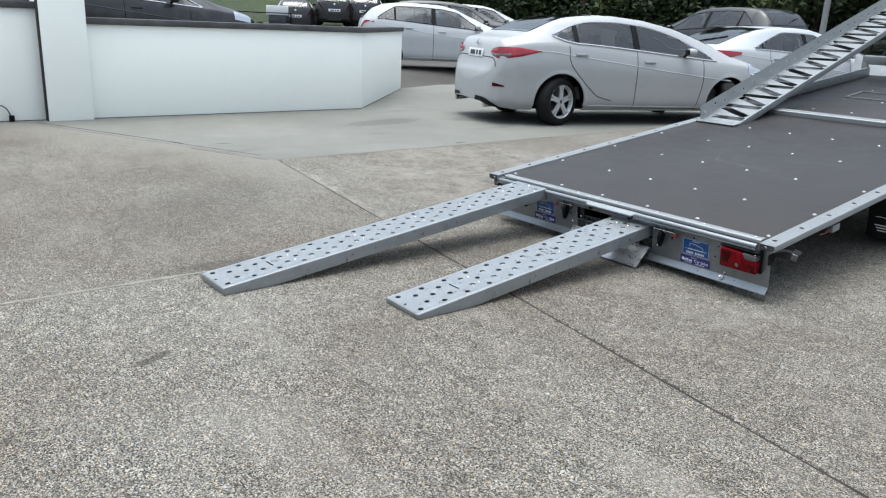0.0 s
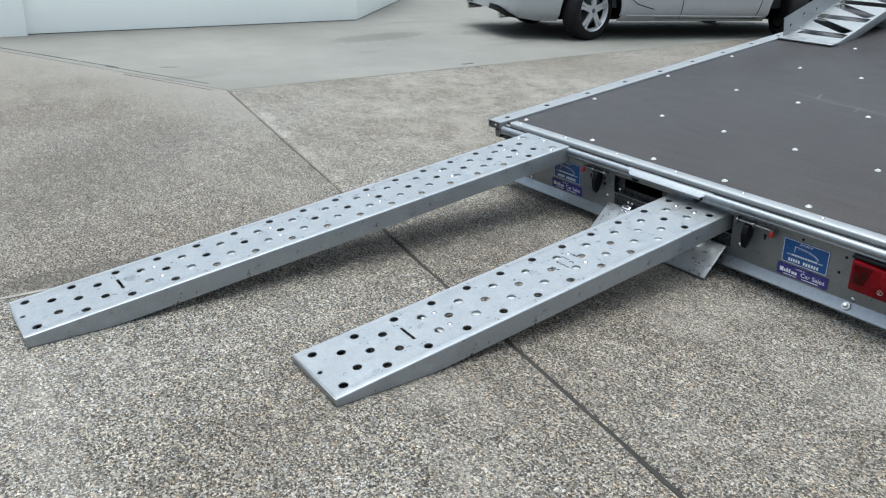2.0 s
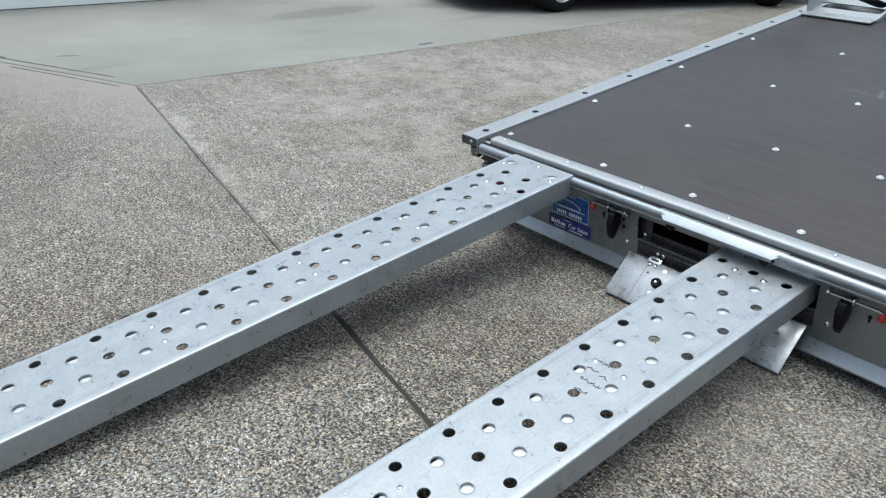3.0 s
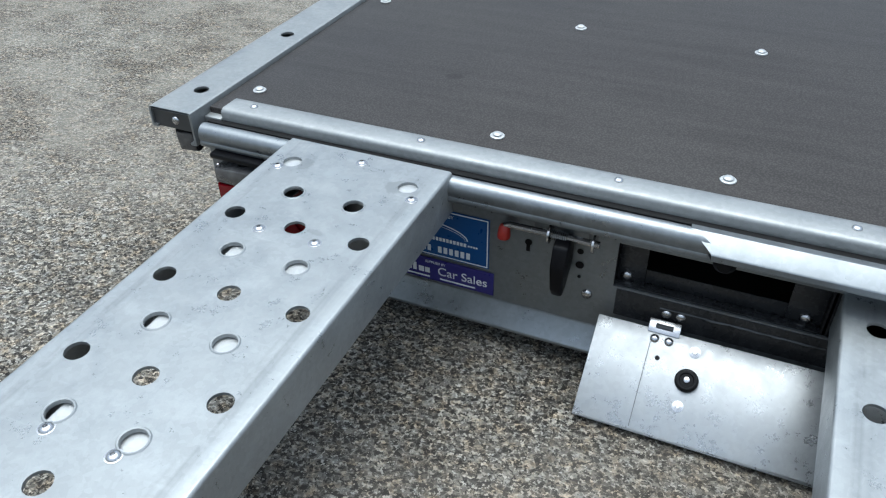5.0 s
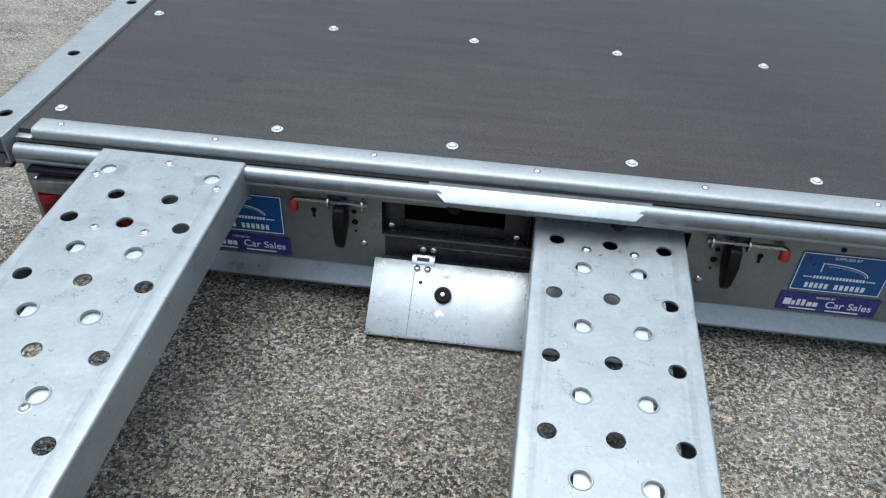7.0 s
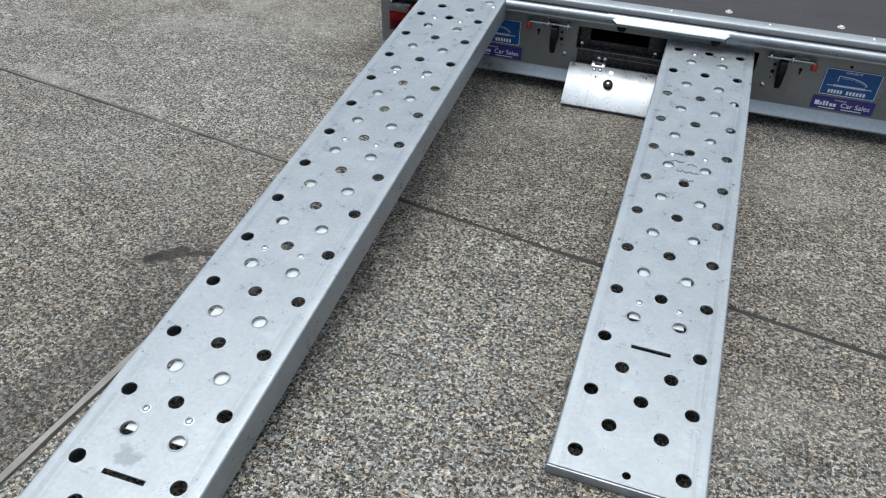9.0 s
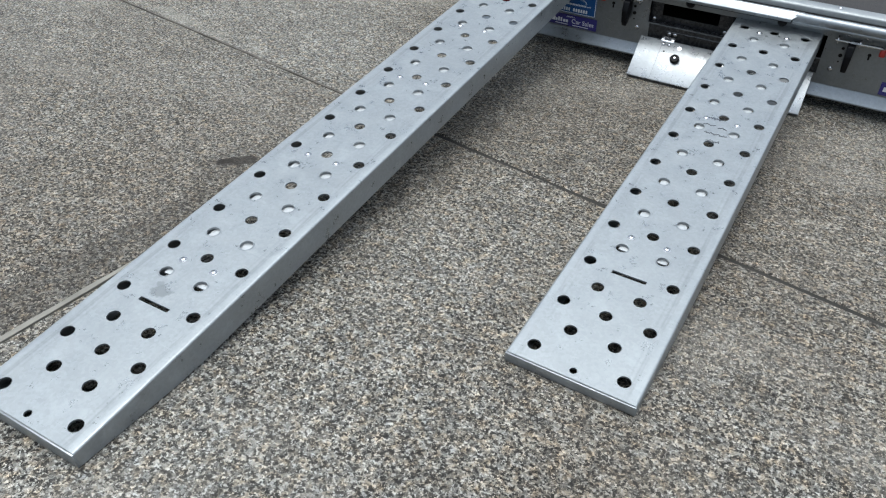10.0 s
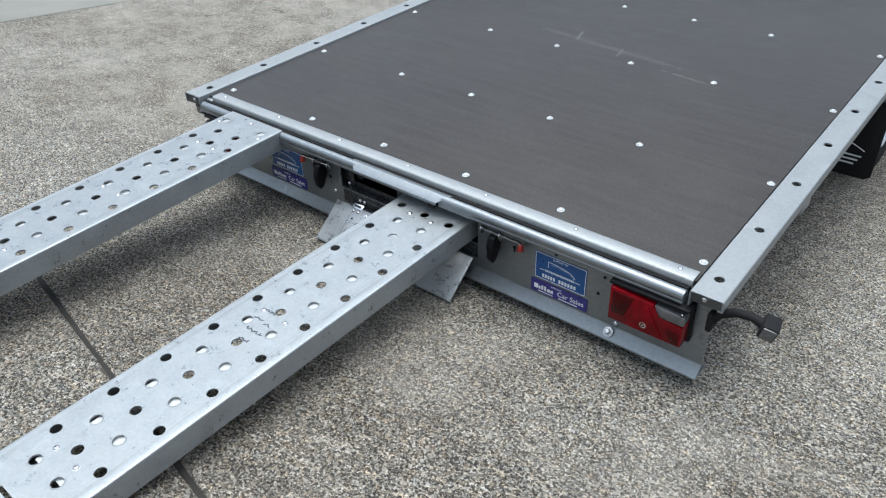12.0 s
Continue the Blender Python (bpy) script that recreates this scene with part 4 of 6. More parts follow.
def latch(u, out):
    """A sprung bolt with a red cap and a black lever. out: the side of the cap."""
    la = part("latch", box(u - 0.040, u + 0.040, -0.003, -0.0005, -0.094, -0.056, 0.001), ZP, trailer, "sprung steel bolt with a red cap and a black lever", m=AT_PANEL)
    for du in (-0.026, 0.026):
        part("plate_bolt", RIVET, None, la, m=pose(u + du, -0.003, -0.061, 90, 0, 0))
    y, w = -0.018, -0.076
    e = u + out * 0.080
    part("rod", tube([(u - out * 0.058, y, w), (u, y, w), (e - out * 0.008, y, w), (e - out * 0.002, y, w - 0.002), (e, y, w - 0.010)], 0.0052, 10), M["steel"], la)
    for du in (-0.050, 0.013):
        part("lug", lathe([(0.0052, -0.002), (0.0140, -0.0015), (0.0140, 0.0015), (0.0052, 0.002)], 14, closed=True), M["steel"], la, m=pose(u + out * du, y, w, 0, 90, 0))
        part("lug_foot", box(u + out * du - 0.0015, u + out * du + 0.0015, y + 0.004, 0.0, w - 0.007, w + 0.007), M["steel"], la)
    coil = [(u + out * (-0.012 + 0.026 * i / 72), y + 0.0066 * math.cos(i * 2 * math.pi / 8), w + 0.0066 * math.sin(i * 2 * math.pi / 8)) for i in range(73)]
    part("spring", tube(coil, 0.0013, 5), M["steel"], la)
    part("cap", lathe([(0.0, 0.004), (0.006, 0.0035), (0.0082, 0.0), (0.0098, -0.014), (0.0088, -0.018), (0.0, -0.019)], 14), M["red_cap"], la, "red rubber cap", m=pose(e, y, w - 0.006, -8, 0, 0))
    # lever: a thick black paddle hanging off the plate, tapered
    lu = u - out * 0.008
    lev = bmesh.new()
    prof = [(-0.016, -0.020), (-0.044, -0.030), (-0.054, -0.060), (-0.052, -0.100), (-0.042, -0.118), (-0.024, -0.110), (-0.012, -0.070), (-0.004, -0.040)]
    a = [lev.verts.new((lu - 0.0115 + (0.003 if z < -0.09 else 0), yy + 0.006, z - 0.052)) for yy, z in prof]
    b = [lev.verts.new((lu + 0.0115 - (0.003 if z < -0.09 else 0), yy + 0.006, z - 0.052)) for yy, z in prof]
    k = len(prof)
    fs = [lev.faces.new(a), lev.faces.new(b[::-1])] + [lev.faces.new((a[i], b[i], b[(i + 1) % k], a[(i + 1) % k])) for i in range(k)]
    bmesh.ops.bevel(lev, geom=list({ed for f in fs for ed in f.edges}), offset=0.004, segments=2, affect="EDGES", profile=0.5)
    part("lever", lev, M["black"], la, "black plastic lever", smooth=40)
    for du, w2, r in ((-0.030, -0.131, 0.0062), (-0.029, -0.107, 0.0048), (-0.031, -0.152, 0.0026)):
        part("plate_hole", lathe([(0.0, 0.0008), (r, 0.0008), (r, 0.0)], 12), M["black"], la, m=pose(u + out * du, -0.0006, w2, 90, 0, 0))
    kh = lathe([(0.0, 0.0009), (0.0055, 0.0009), (0.0055, 0.0)], 12)
    box(-0.0028, 0.0028, -0.016, 0.0, 0.0, 0.0009, bm=kh)
    part("keyhole", kh, M["black"], la, m=pose(u + out * 0.048, -0.0006, w - 0.036, 90, 0, 0))


def sticker(u0, u1):
    st = part("supplier_sticker", box(u0, u1, -0.0014, -0.0004, -0.159, -0.068), M["blue"], trailer, "blue supplier sticker with a white border", m=pose(0, PANEL_V, -0.022))
    w, h, cu, cw = u1 - u0, 0.091, (u0 + u1) / 2, -0.1135
    part("border", rect_ring(w - 0.004, h - 0.004, 0.0016, 0.0004), M["white_ink"], st, m=pose(cu, -0.0014, cw))
    lettering("caption", "SUPPLIED BY", 0.0085, M["white_ink"], st, pose(cu, -0.0017, -0.081, 90, 0, 0))
    arc = [(-0.036 + 0.082 * math.sin(math.pi / 2 * t), 0, 0.024 * math.cos(math.pi / 2 * t) - 0.010) for t in [i / 16 for i in range(17)]]
    part("emblem", tube([(x, 0, z) for x, _, z in arc] , 0.0011, 6), M["white_ink"], st, m=pose(cu, -0.0012, -0.106) @ Matrix.Diagonal((1, 0.4, 1, 1)))
    part("emblem", tube([(-0.038, 0, -0.006), (-0.038, 0, 0.0155)], 0.0011, 6), M["white_ink"], st, m=pose(cu, -0.0012, -0.106) @ Matrix.Diagonal((1, 0.4, 1, 1)))
    part("emblem", tube([(x * 0.86 + 0.003, 0, z * 0.8 - 0.001) for x, _, z in arc], 0.0007, 6), M["white_ink"], st, m=pose(cu, -0.0012, -0.108) @ Matrix.Diagonal((1, 0.4, 1, 1)))
    def bars(x0, x1, count, w, h, gap=0.3):
        step = (x1 - x0) / count
        for i in range(count):
            part("word_bar", box(cu + x0 + step * i, cu + x0 + step * (i + 1 - gap), -0.0018, -0.0013, w - h, w + h), M["white_ink"], st)
    bars(-0.064, -0.048, 3, -0.1245, 0.0012)
    bars(-0.047, 0.046, 16, -0.1240, 0.0031)
    bars(0.047, 0.064, 4, -0.1245, 0.0014)
    bars(-0.056, -0.012, 5, -0.1440, 0.0058, 0.36)
    bars(-0.003, 0.054, 6, -0.1440, 0.0058, 0.36)
    p0, p1 = u0 - 0.009, u1 + 0.009
    dl = part("dealer_sticker", box(p0, p1, -0.0024, -0.0014, -0.209, -0.166), M["purple"], trailer, "violet dealer sticker with white lettering", m=pose(0, PANEL_V, -0.021))
    pc = (p0 + p1) / 2
    for i, (x, s) in enumerate(((-0.080, 0.013), (-0.065, 0.006), (-0.056, 0.006), (-0.047, 0.006), (-0.037, 0.009), (-0.026, 0.008))):
        part("word_bar", box(pc + x, pc + x + s, -0.0029, -0.0023, -0.196, -0.181 if i not in (1, 4, 5) else -0.186), M["white_ink"], dl)
    lettering("caption", "Car Sales", 0.0225, M["white_ink"], dl, pose(pc + 0.038, -0.0027, -0.1955, 90, 0, 0))
    lettering("caption", "SUPPLIED BY", 0.0062, M["white_ink"], dl, pose(pc - 0.008, -0.0027, -0.1755, 90, 0, 0))
    part("word_bar", box(pc - 0.066, pc - 0.018, -0.0029, -0.0023, -0.2045, -0.2020), M["white_ink"], dl)
    part("word_bar", box(pc + 0.000, pc + 0.060, -0.0029, -0.0023, -0.2045, -0.2020), M["white_ink"], dl)


def tail_light(sign):
    """A moulded cluster: black base, red lenses, a clear corner and a triangular reflector."""
    tl = part("tail_light", box(-0.1165, 0.1165, -0.012, 0.0, -0.068, 0.068, 0.005), M["black"], trailer, "red rear lamp cluster with a clear reversing lens", m=pose(0.8585 if sign > 0 else -0.800, PANEL_V, -0.110) @ Matrix.Diagonal((0.915, 1.55, 0.905, 1)))
    s = sign
    def lens(name, pts, mat, y0, y1, bevel=0.003):
        bm = prism([(x * s, z) for x, z in pts][:: s], y0, y1, bevel)
        bmesh.ops.rotate(bm, matrix=Matrix.Rotation(radians(90), 3, "X"), verts=bm.verts)
        part(name, bm, M[mat], tl, smooth=40)
    lens("red_lens", [(-0.109, -0.060), (0.109, -0.060), (0.109, 0.0135), (0.037, 0.0135), (0.020, 0.049), (-0.109, 0.056)], "lens_red", 0.010, 0.037, 0.004)
    lens("lamp_lens", [(-0.100, -0.030), (-0.060, -0.030), (-0.035, 0.045), (-0.100, 0.045)], "lens_deep", 0.034, 0.0385)
    lens("reversing_lens", [(0.0215, 0.049), (0.109, 0.045), (0.109, 0.014), (0.0385, 0.014)], "lens_clear", 0.010, 0.0375, 0.004)
    lens("lamp_lens", [(0.062, -0.012), (0.102, -0.012), (0.102, -0.052), (0.080, -0.052)], "lens_deep", 0.034, 0.0385)
    lens("reflector", [(-0.062, -0.055), (0.058, -0.055), (0.000, 0.048)], "lens_red", 0.034, 0.0395, 0.002)
    part("hood", box(-0.1165, 0.1165, -0.034, -0.012, 0.0585, 0.0690, 0.003), M["black"], tl)
    em = lathe([(0.010, 0.0), (0.013, 0.0), (0.013, 0.0015), (0.010, 0.0015)], 18, closed=True)
    lathe([(0.0, 0.0), (0.004, 0.0), (0.004, 0.002), (0.0, 0.002)], 12, bm=em)
    part("emblem", em, M["chrome"], tl, m=pose(0.0, -0.0395, -0.028, 90, 0, 0) @ Matrix.Scale(0.75, 4))
    for x in (-0.099, 0.099):
        for z in (-0.051, 0.051):
            part("lens_screw", RIVET, None, tl, m=pose(x, -0.035, z, 90, 0, 0) @ Matrix.Scale(0.5, 4))


def marker_lamp(path, lamp, turn, yaw=12, deep=1.0):
    """An outline lamp on a bent rubber arm."""
    ml = part("marker_lamp", tube(path, [0.015, 0.0125, 0.011, 0.0105, 0.014], 10), M["rubber"], trailer, "outline marker lamp on a bent black rubber arm", smooth=60)
    x = path[0][0]
    if deep == 1.0:
        part("mount", box(x - 0.008, x + 0.008, 0.008, 0.062, path[0][2] - 0.030, path[0][2] + 0.026, 0.006), M["rubber"], ml)
    m = pose(*lamp, 6, turn, yaw) @ Matrix.Diagonal((1.0, deep, 1.0, 1.0))
    part("lamp_body", box(-0.019, 0.019, -0.024, 0.024, -0.021, 0.021, 0.005), M["rubber"], ml, m=m)
    part("front_lens", box(-0.0155, 0.0155, -0.0275, -0.022, -0.0175, 0.0175, 0.003), M["lens_clear"], ml, "clear lens", m=m)


def store_door():
    """The ramp store's drop-down door, hanging open to the ground."""
    v1, w1 = -0.103, -0.2905
    v0, w0 = 0.014, -0.199
    slope = math.degrees(math.atan2(w1 - w0, -(v1 - v0)))
    L = math.hypot(v1 - v0, w1 - w0)
    m = pose(0.0105, v0, w0, 0, 0, 180) @ pose(0, 0, 0, slope, 0, 0)
    d = part("store_door", box(-0.2835, 0.2835, 0.0, L, -0.002, 0.002, 0.0006), M["alu"], trailer, "bright aluminium drop-down door of the ramp store, hanging open", m=m)
    lip = box(-0.2835, 0.2835, L - 0.004, L, -0.014, 0.002, 0.001)
    part("door_lip", lip, M["alu"], d)
    for u in (0.19, -0.19):
        h = bmesh.new()
        box(u - 0.022, u + 0.022, -0.014, 0.006, 0.0015, 0.0045, 0.001, bm=h)
        part("hinge", h, M["steel"], d)
        part("hinge_pin", tube([(u - 0.012, -0.004, 0.0065), (u + 0.012, -0.004, 0.0065)], 0.0035, 8), M["dark_steel"], d)
        for du in (-0.010, 0.010):
            part("rivet", RIVET, None, d, m=pose(u + du, 0.014, 0.002))
    part("seam", box(0.204, 0.2050, 0.02, L - 0.006, 0.002, 0.0026), M["dark_steel"], d)
    part("knob", lathe([(0.0, 0.016), (0.004, 0.016), (0.0045, 0.013), (0.009, 0.013), (0.010, 0.016), (0.013, 0.016), (0.0145, 0.012), (0.016, 0.010), (0.016, 0.002)], 24), M["black"], d, "black plastic turn knob", m=pose(0.145, L * 0.41, 0), smooth=30)
    part("knob_screw", lathe([(0.0, 0.004), (0.004, 0.003), (0.005, 0.0)], 12), M["steel"], d, m=pose(0.145, L * 0.41, 0.014))
    for x, y in ((0.143, L * 0.13), (0.148, L * 0.66)):
        part("washer", lathe([(0.0, 0.004), (0.003, 0.004), (0.0035, 0.002), (0.008, 0.0015), (0.008, 0.0)], 14), M["steel"], d, m=pose(x, y, 0.002))
    part("door_hole", lathe([(0.0, 0.0006), (0.0035, 0.0006), (0.0035, 0.0)], 10), M["black"], d, m=pose(0.190, L * 0.27, 0.002))
    rnd = random.Random(5)
    bead = [(0.19 - i * 0.012, -0.0015, -0.172 + rnd.uniform(-0.0007, 0.0007)) for i in range(24)]
    part("weld_bead", tube([(-0.0025 - x, y, z) for x, y, z in bead], [rnd.uniform(0.0008, 0.0022) for _ in bead], 6), M["dark_steel"], trailer, m=AT_PANEL)
    for u in (-0.182, -0.162):
        part("strip_bolt", RIVET, None, trailer, m=pose(u, PANEL_V - 0.0012, -0.181, 90, 0, 0) @ Matrix.Scale(1.2, 4))
    # dark sheet laid over the panel, standing for shade and reflections on it
    part("hinge_strip", box(-0.256, 0.300, -0.0012, 0.0, -0.204, -0.157), M["store_steel"], trailer, "dark strip added under the opening for the panel's shade and reflections", m=AT_PANEL)


def wheel(u, v, wz, sign, r=0.245):
    t = lathe([(r * 0.60, -0.085), (r * 0.80, -0.092), (r * 0.95, -0.085), (r, -0.065), (r, 0.065), (r * 0.95, 0.085), (r * 0.80, 0.092), (r * 0.60, 0.085)], 32)
    wh = part("wheel", lathe([(0.0, 0.06), (0.05, 0.06), (0.055, 0.045), (r * 0.5, 0.035), (r * 0.55, 0.07), (r * 0.61, 0.082), (r * 0.61, -0.07), (0.0, -0.07)], 28), M["alloy"], trailer, m=pose(u, v, wz, 0, 90 * sign, 0))
    part("tyre", t, M["rubber"], wh, "black rubber tyre", smooth=50)


def under_body():
    for u in (-0.55, 0.55):
        part("chassis_beam", box(u - 0.03, u + 0.03, 0.10, 5.4, -0.115, -0.0225, 0.004), Z, trailer)
    for v in (0.60, 1.17, 1.74, 2.32, 2.9, 3.4, 4.0, 4.6, 5.2):
        part("cross_member", box(-0.935, 0.935, v - 0.02, v + 0.02, -0.068, -0.0225, 0.003), Z, trailer)
    for v in (1.95, 2.50):
        wz = 0.245 - (REAR_Z + v * math.tan(radians(PITCH)))
        part("axle", tube([(-0.86, v, wz), (0.86, v, wz)], 0.035, 12), M["dark_steel"], trailer)
        for s in (-1, 1):
            wheel(0.930 * s, v, wz * math.cos(radians(PITCH)), s)
    for s in (-1, 1):
        u = 0.955 * s
        flap = prism([(-0.105, -0.362), (-0.085, -0.376), (0.085, -0.376), (0.105, -0.362), (0.105, -0.06), (-0.105, -0.06)], -0.003, 0.003, 0.001)
        bmesh.ops.rotate(flap, matrix=Matrix.Rotation(radians(90), 3, "X"), verts=flap.verts)
        f = part("mudflap", flap, M["rubber"], trailer, "black rubber mudflap with a white printed emblem", m=pose(u, 1.48, 0.0))
        arc = [(-0.060 + 0.12 * t, 0, 0.030 * math.sin(math.pi * (0.35 + 0.65 * t))) for t in [i / 12 for i in range(13)]]
        part("emblem", tube(arc, 0.002, 6), M["white_ink"], f, m=pose(0, -0.0035, -0.265))
        for i in range(3):
            part("word_bar", box(-0.06 + 0.01 * i, 0.055 - 0.01 * i, -0.0045, -0.003, -0.292 - 0.017 * i, -0.286 - 0.017 * i), M["white_ink"], f)
        guard = bmesh.new()
        prof = [(1.47, -0.06), (1.49, -0.062), (1.60, -0.058), (2.85, -0.058), (2.97, -0.10), (2.98, -0.20), (2.97, -0.20), (2.955, -0.108), (2.845, -0.064), (1.60, -0.064)]
        a = [guard.verts.new((u - 0.10, y, z)) for y, z in prof]
        b = [guard.verts.new((u + 0.10, y, z)) for y, z in prof]
        for i in range(len(prof)):
            j = (i + 1) % len(prof)
            guard.faces.new((a[i], a[j], b[j], b[i]))
        guard.faces.new(a)
        guard.faces.new(b[::-1])
        part("mudguard", guard, M["guard"], trailer, "black plastic mudguard")
    br = bmesh.new()
    box(0.985, 1.022, 0.62, 0.70, -0.095, -0.056, 0.003, bm=br)
    part("lashing_bracket", br, Z, trailer)
    part("wire", tube([(1.01, 0.50, -0.075), (1.012, 0.56, -0.082), (1.012, 0.64, -0.070), (1.0, 0.75, -0.060)], 0.003, 6), M["red_cap"], trailer, "thin red wire")


def deck_fittings():
    x = part("cross_strip", sweep([(2.945, -0.003), (2.947, 0.030), (2.953, 0.036), (3.030, 0.036), (3.036, 0.030), (3.038, -0.003)], -0.936, 0.936), Z, trailer, "raised galvanised strip across the deck", smooth=40)
    hf = part("hatch_frame", rect_ring(0.80, 0.36, 0.014, 0.008), Z, trailer, "flush galvanised hatch frame in the deck", m=pose(-0.12, 4.20, -0.003, -90, 0, 0))
    up = bmesh.new()
    box(-0.936, -0.905, 3.10, 5.40, -0.003, 0.085, 0.004, bm=up)
    part("side_upstand", up, Z, trailer, "low galvanised upstand along the side rail", smooth=30)
    for i in range(9):
        part("rivet", RIVET, None, trailer, m=pose(-0.904, 3.3 + 0.24 * i, 0.045, 0, 90, 0))
    fb = part("front_beam", box(-1.03, 1.03, 5.47, 5.55, 0.10, 0.19, 0.008), Z, trailer, "galvanised front beam")
    for u in (-1.0, -0.28, 0.28, 1.0):
        part("front_post", box(u - 0.03, u + 0.03, 5.465, 5.52, -0.05, 0.46 if abs(u) < 0.5 else 0.12, 0.006), Z, trailer)
    part("winch_bar", box(-0.32, 0.32, 5.46, 5.525, 0.46, 0.52, 0.006), Z, trailer)
    part("drawbar", box(-0.05, 0.05, 5.45, 6.9, -0.12, -0.02, 0.01), Z, trailer)


deck_boards()
side_rail(1)
side_rail(-1)
rear_trim()
rear_panel()
latch(-0.343, -1)
latch(0.382, 1)
sticker(-0.6145, -0.4515)
sticker(0.500, 0.663)
tail_light(1)
tail_light(-1)
marker_lamp([(1.004, 0.030, -0.082), (1.022, 0.026, -0.056), (1.058, 0.014, -0.026), (1.098, 0.004, -0.013), (1.128, 0.0, -0.017)], (1.140, -0.002, -0.019), 14)
marker_lamp([(-0.955, 0.060, -0.070), (-0.960, 0.058, -0.068), (-0.966, 0.056, -0.066), (-0.972, 0.053, -0.064), (-0.978, 0.050, -0.062)], (-0.984, 0.036, -0.058), 0, 8, 0.9)
store_door()
under_body()
deck_fittings()


# ---------------------------------------------------------------- loading ramps
def loading_ramp(m, label, length=2.172, flange=0.066, tip=0.034, slope=7.1, row=0.0691, s0=0.040, pairs=(5.62, 11.7, 17.7, 22.7, 27.72), skin="zinc_ramp"):
    """A perforated channel; s runs up from its tip, c across. Its sides are cut to lie flat on the ground at the tip."""
    rp = thing("loading_ramp", m, label, "ramp", group="loading ramps")
    t, pr = 0.004, 0.046
    hole = round_hole(0.0136)
    bm = bmesh.new()
    half = 0.115
    def strip(a, b, lo=-half, hi=half):
        if b - a > 1e-5:
            cell(bm, lo, hi, a, b, 0, -t)
    rows = [s0 + row * k for k in range(31)]
    strip(0.0, rows[0] - row / 2)
    for k, s in enumerate(rows):
        a, b = s - row / 2, s + row / 2
        cols = {0: (0, 4), 1: (1, 3), 2: (0, 2, 4), 3: (1, 3), 4: (0, 4), 30: (0, 4)}.get(k, (0, 2, 4) if k % 2 == 0 else (1, 3))
        for c in range(5):
            x = (c - 2) * pr
            if k == 0 and c == 2:
                cell(bm, x - pr / 2, x + pr / 2, a, b, 0, -t, round_hole(0.0075), (x, a + 0.012), 12)
                continue
            if k == 4 and c in (1, 2, 3):
                if c == 2:
                    cell(bm, -1.5 * pr, 1.5 * pr, a, b, 0, -t, bar_hole(0.038, 0.0048), (0, s - 0.010), 160)
                continue
            cell(bm, x - pr / 2, x + pr / 2, a, b, 0, -t, hole if c in cols else None, None, 16)
            if k > 4 and k % 2 and c in cols:
                lathe([(0.0134, -0.001), (0.0140, 0.0010), (0.0156, 0.0011), (0.0174, -0.0005)], 16, bm=bm, m=pose(x, s, 0))
    strip(rows[-1] + row / 2, length)
    bmesh.ops.remove_doubles(bm, verts=bm.verts, dist=1e-5)
    plate = part("ramp_plate", bm, M[skin], rp, "perforated galvanised tread with scuffs", smooth=20)
    def depth(s):
        return min(flange, max(0.02, tip + s * math.sin(radians(slope)) - 0.002))
    for sign in (-1, 1):
        f = bmesh.new()
        R = 0.0175
        stations = [0.0, 0.06, 0.14, 0.22, 0.30, 0.36, 0.5, 1.0, 1.5, length]
        stations = sorted(set(stations))
        rings = []
        for s in stations:
            d = depth(s)
            # the inward lip below is unseen, added to darken the outer holes
            prof = [(half, 0.0)] + [(half + R - 0.0045 + 0.0045 * math.sin(a), -0.0045 + 0.0045 * math.cos(a)) for a in [radians(18 * i) for i in range(6)]] + [(half + R, -d), (half + R - 0.028, -d), (half + R - 0.028, -d + 0.003), (half + R - 0.004, -d + 0.004)]
            prof += [(half + R - 0.004, -0.006), (half + R - 0.006, -0.004), (half, -0.004)]
            rings.append([f.verts.new((sign * x, s, z)) for x, z in prof])
        for a, b in zip(rings, rings[1:]):
            for i in range(len(a)):
                j = (i + 1) % len(a)
                f.faces.new((a[i], a[j], b[j], b[i]))
        f.faces.new(rings[0])
        f.faces.new(rings[-1][::-1])
        part("side_flange", f, M[skin], rp, smooth=40)
    nose = bmesh.new()
    box(-half - 0.0175, half + 0.0175, -0.004, 0.0, -depth(0.0), -0.0015, 0.001, bm=nose)
    part("nose", nose, M[skin], rp, "folded front edge, dull and scratched")
    # two flat stiffener strips under the inner rows of holes
    s_a, s_b = s0 + row * 5 + 0.001, s0 + row * 28.3
    for sign in (-1, 1):
        lo_, hi_ = sorted((sign * 0.022, sign * 0.0545))
        part("stiffener", box(lo_, hi_, s_a, s_b, -0.0090, -0.0062), M["bright_zinc"], rp, "bright galvanised stiffener strip under the tread", smooth=0)
    br = bmesh.new()
    box(-0.12, 0.12, length - 0.105, length - 0.005, -0.009, -0.0045, bm=br)
    part("hook_plate", br, M["bright_zinc"], rp, "bright steel plate under the ramp's head")
    for k in pairs:
        for c in (-0.041, 0.041):
            part("socket_bolt", SOCKET, None, rp, m=pose(c, s0 + row * k, 0.0))
    for c, s in ((-0.105, length - 0.078), (0.003, length - 0.026), (0.110, length - 0.085)):
        part("socket_bolt", SOCKET, None, rp, m=pose(c, s, 0.0))
    hk = bmesh.new()
    box(-0.12, 0.12, length - 0.03, length + 0.003, -0.030, -0.0095, bm=hk)
    part("hook", hk, M["zinc"], rp)
    return rp


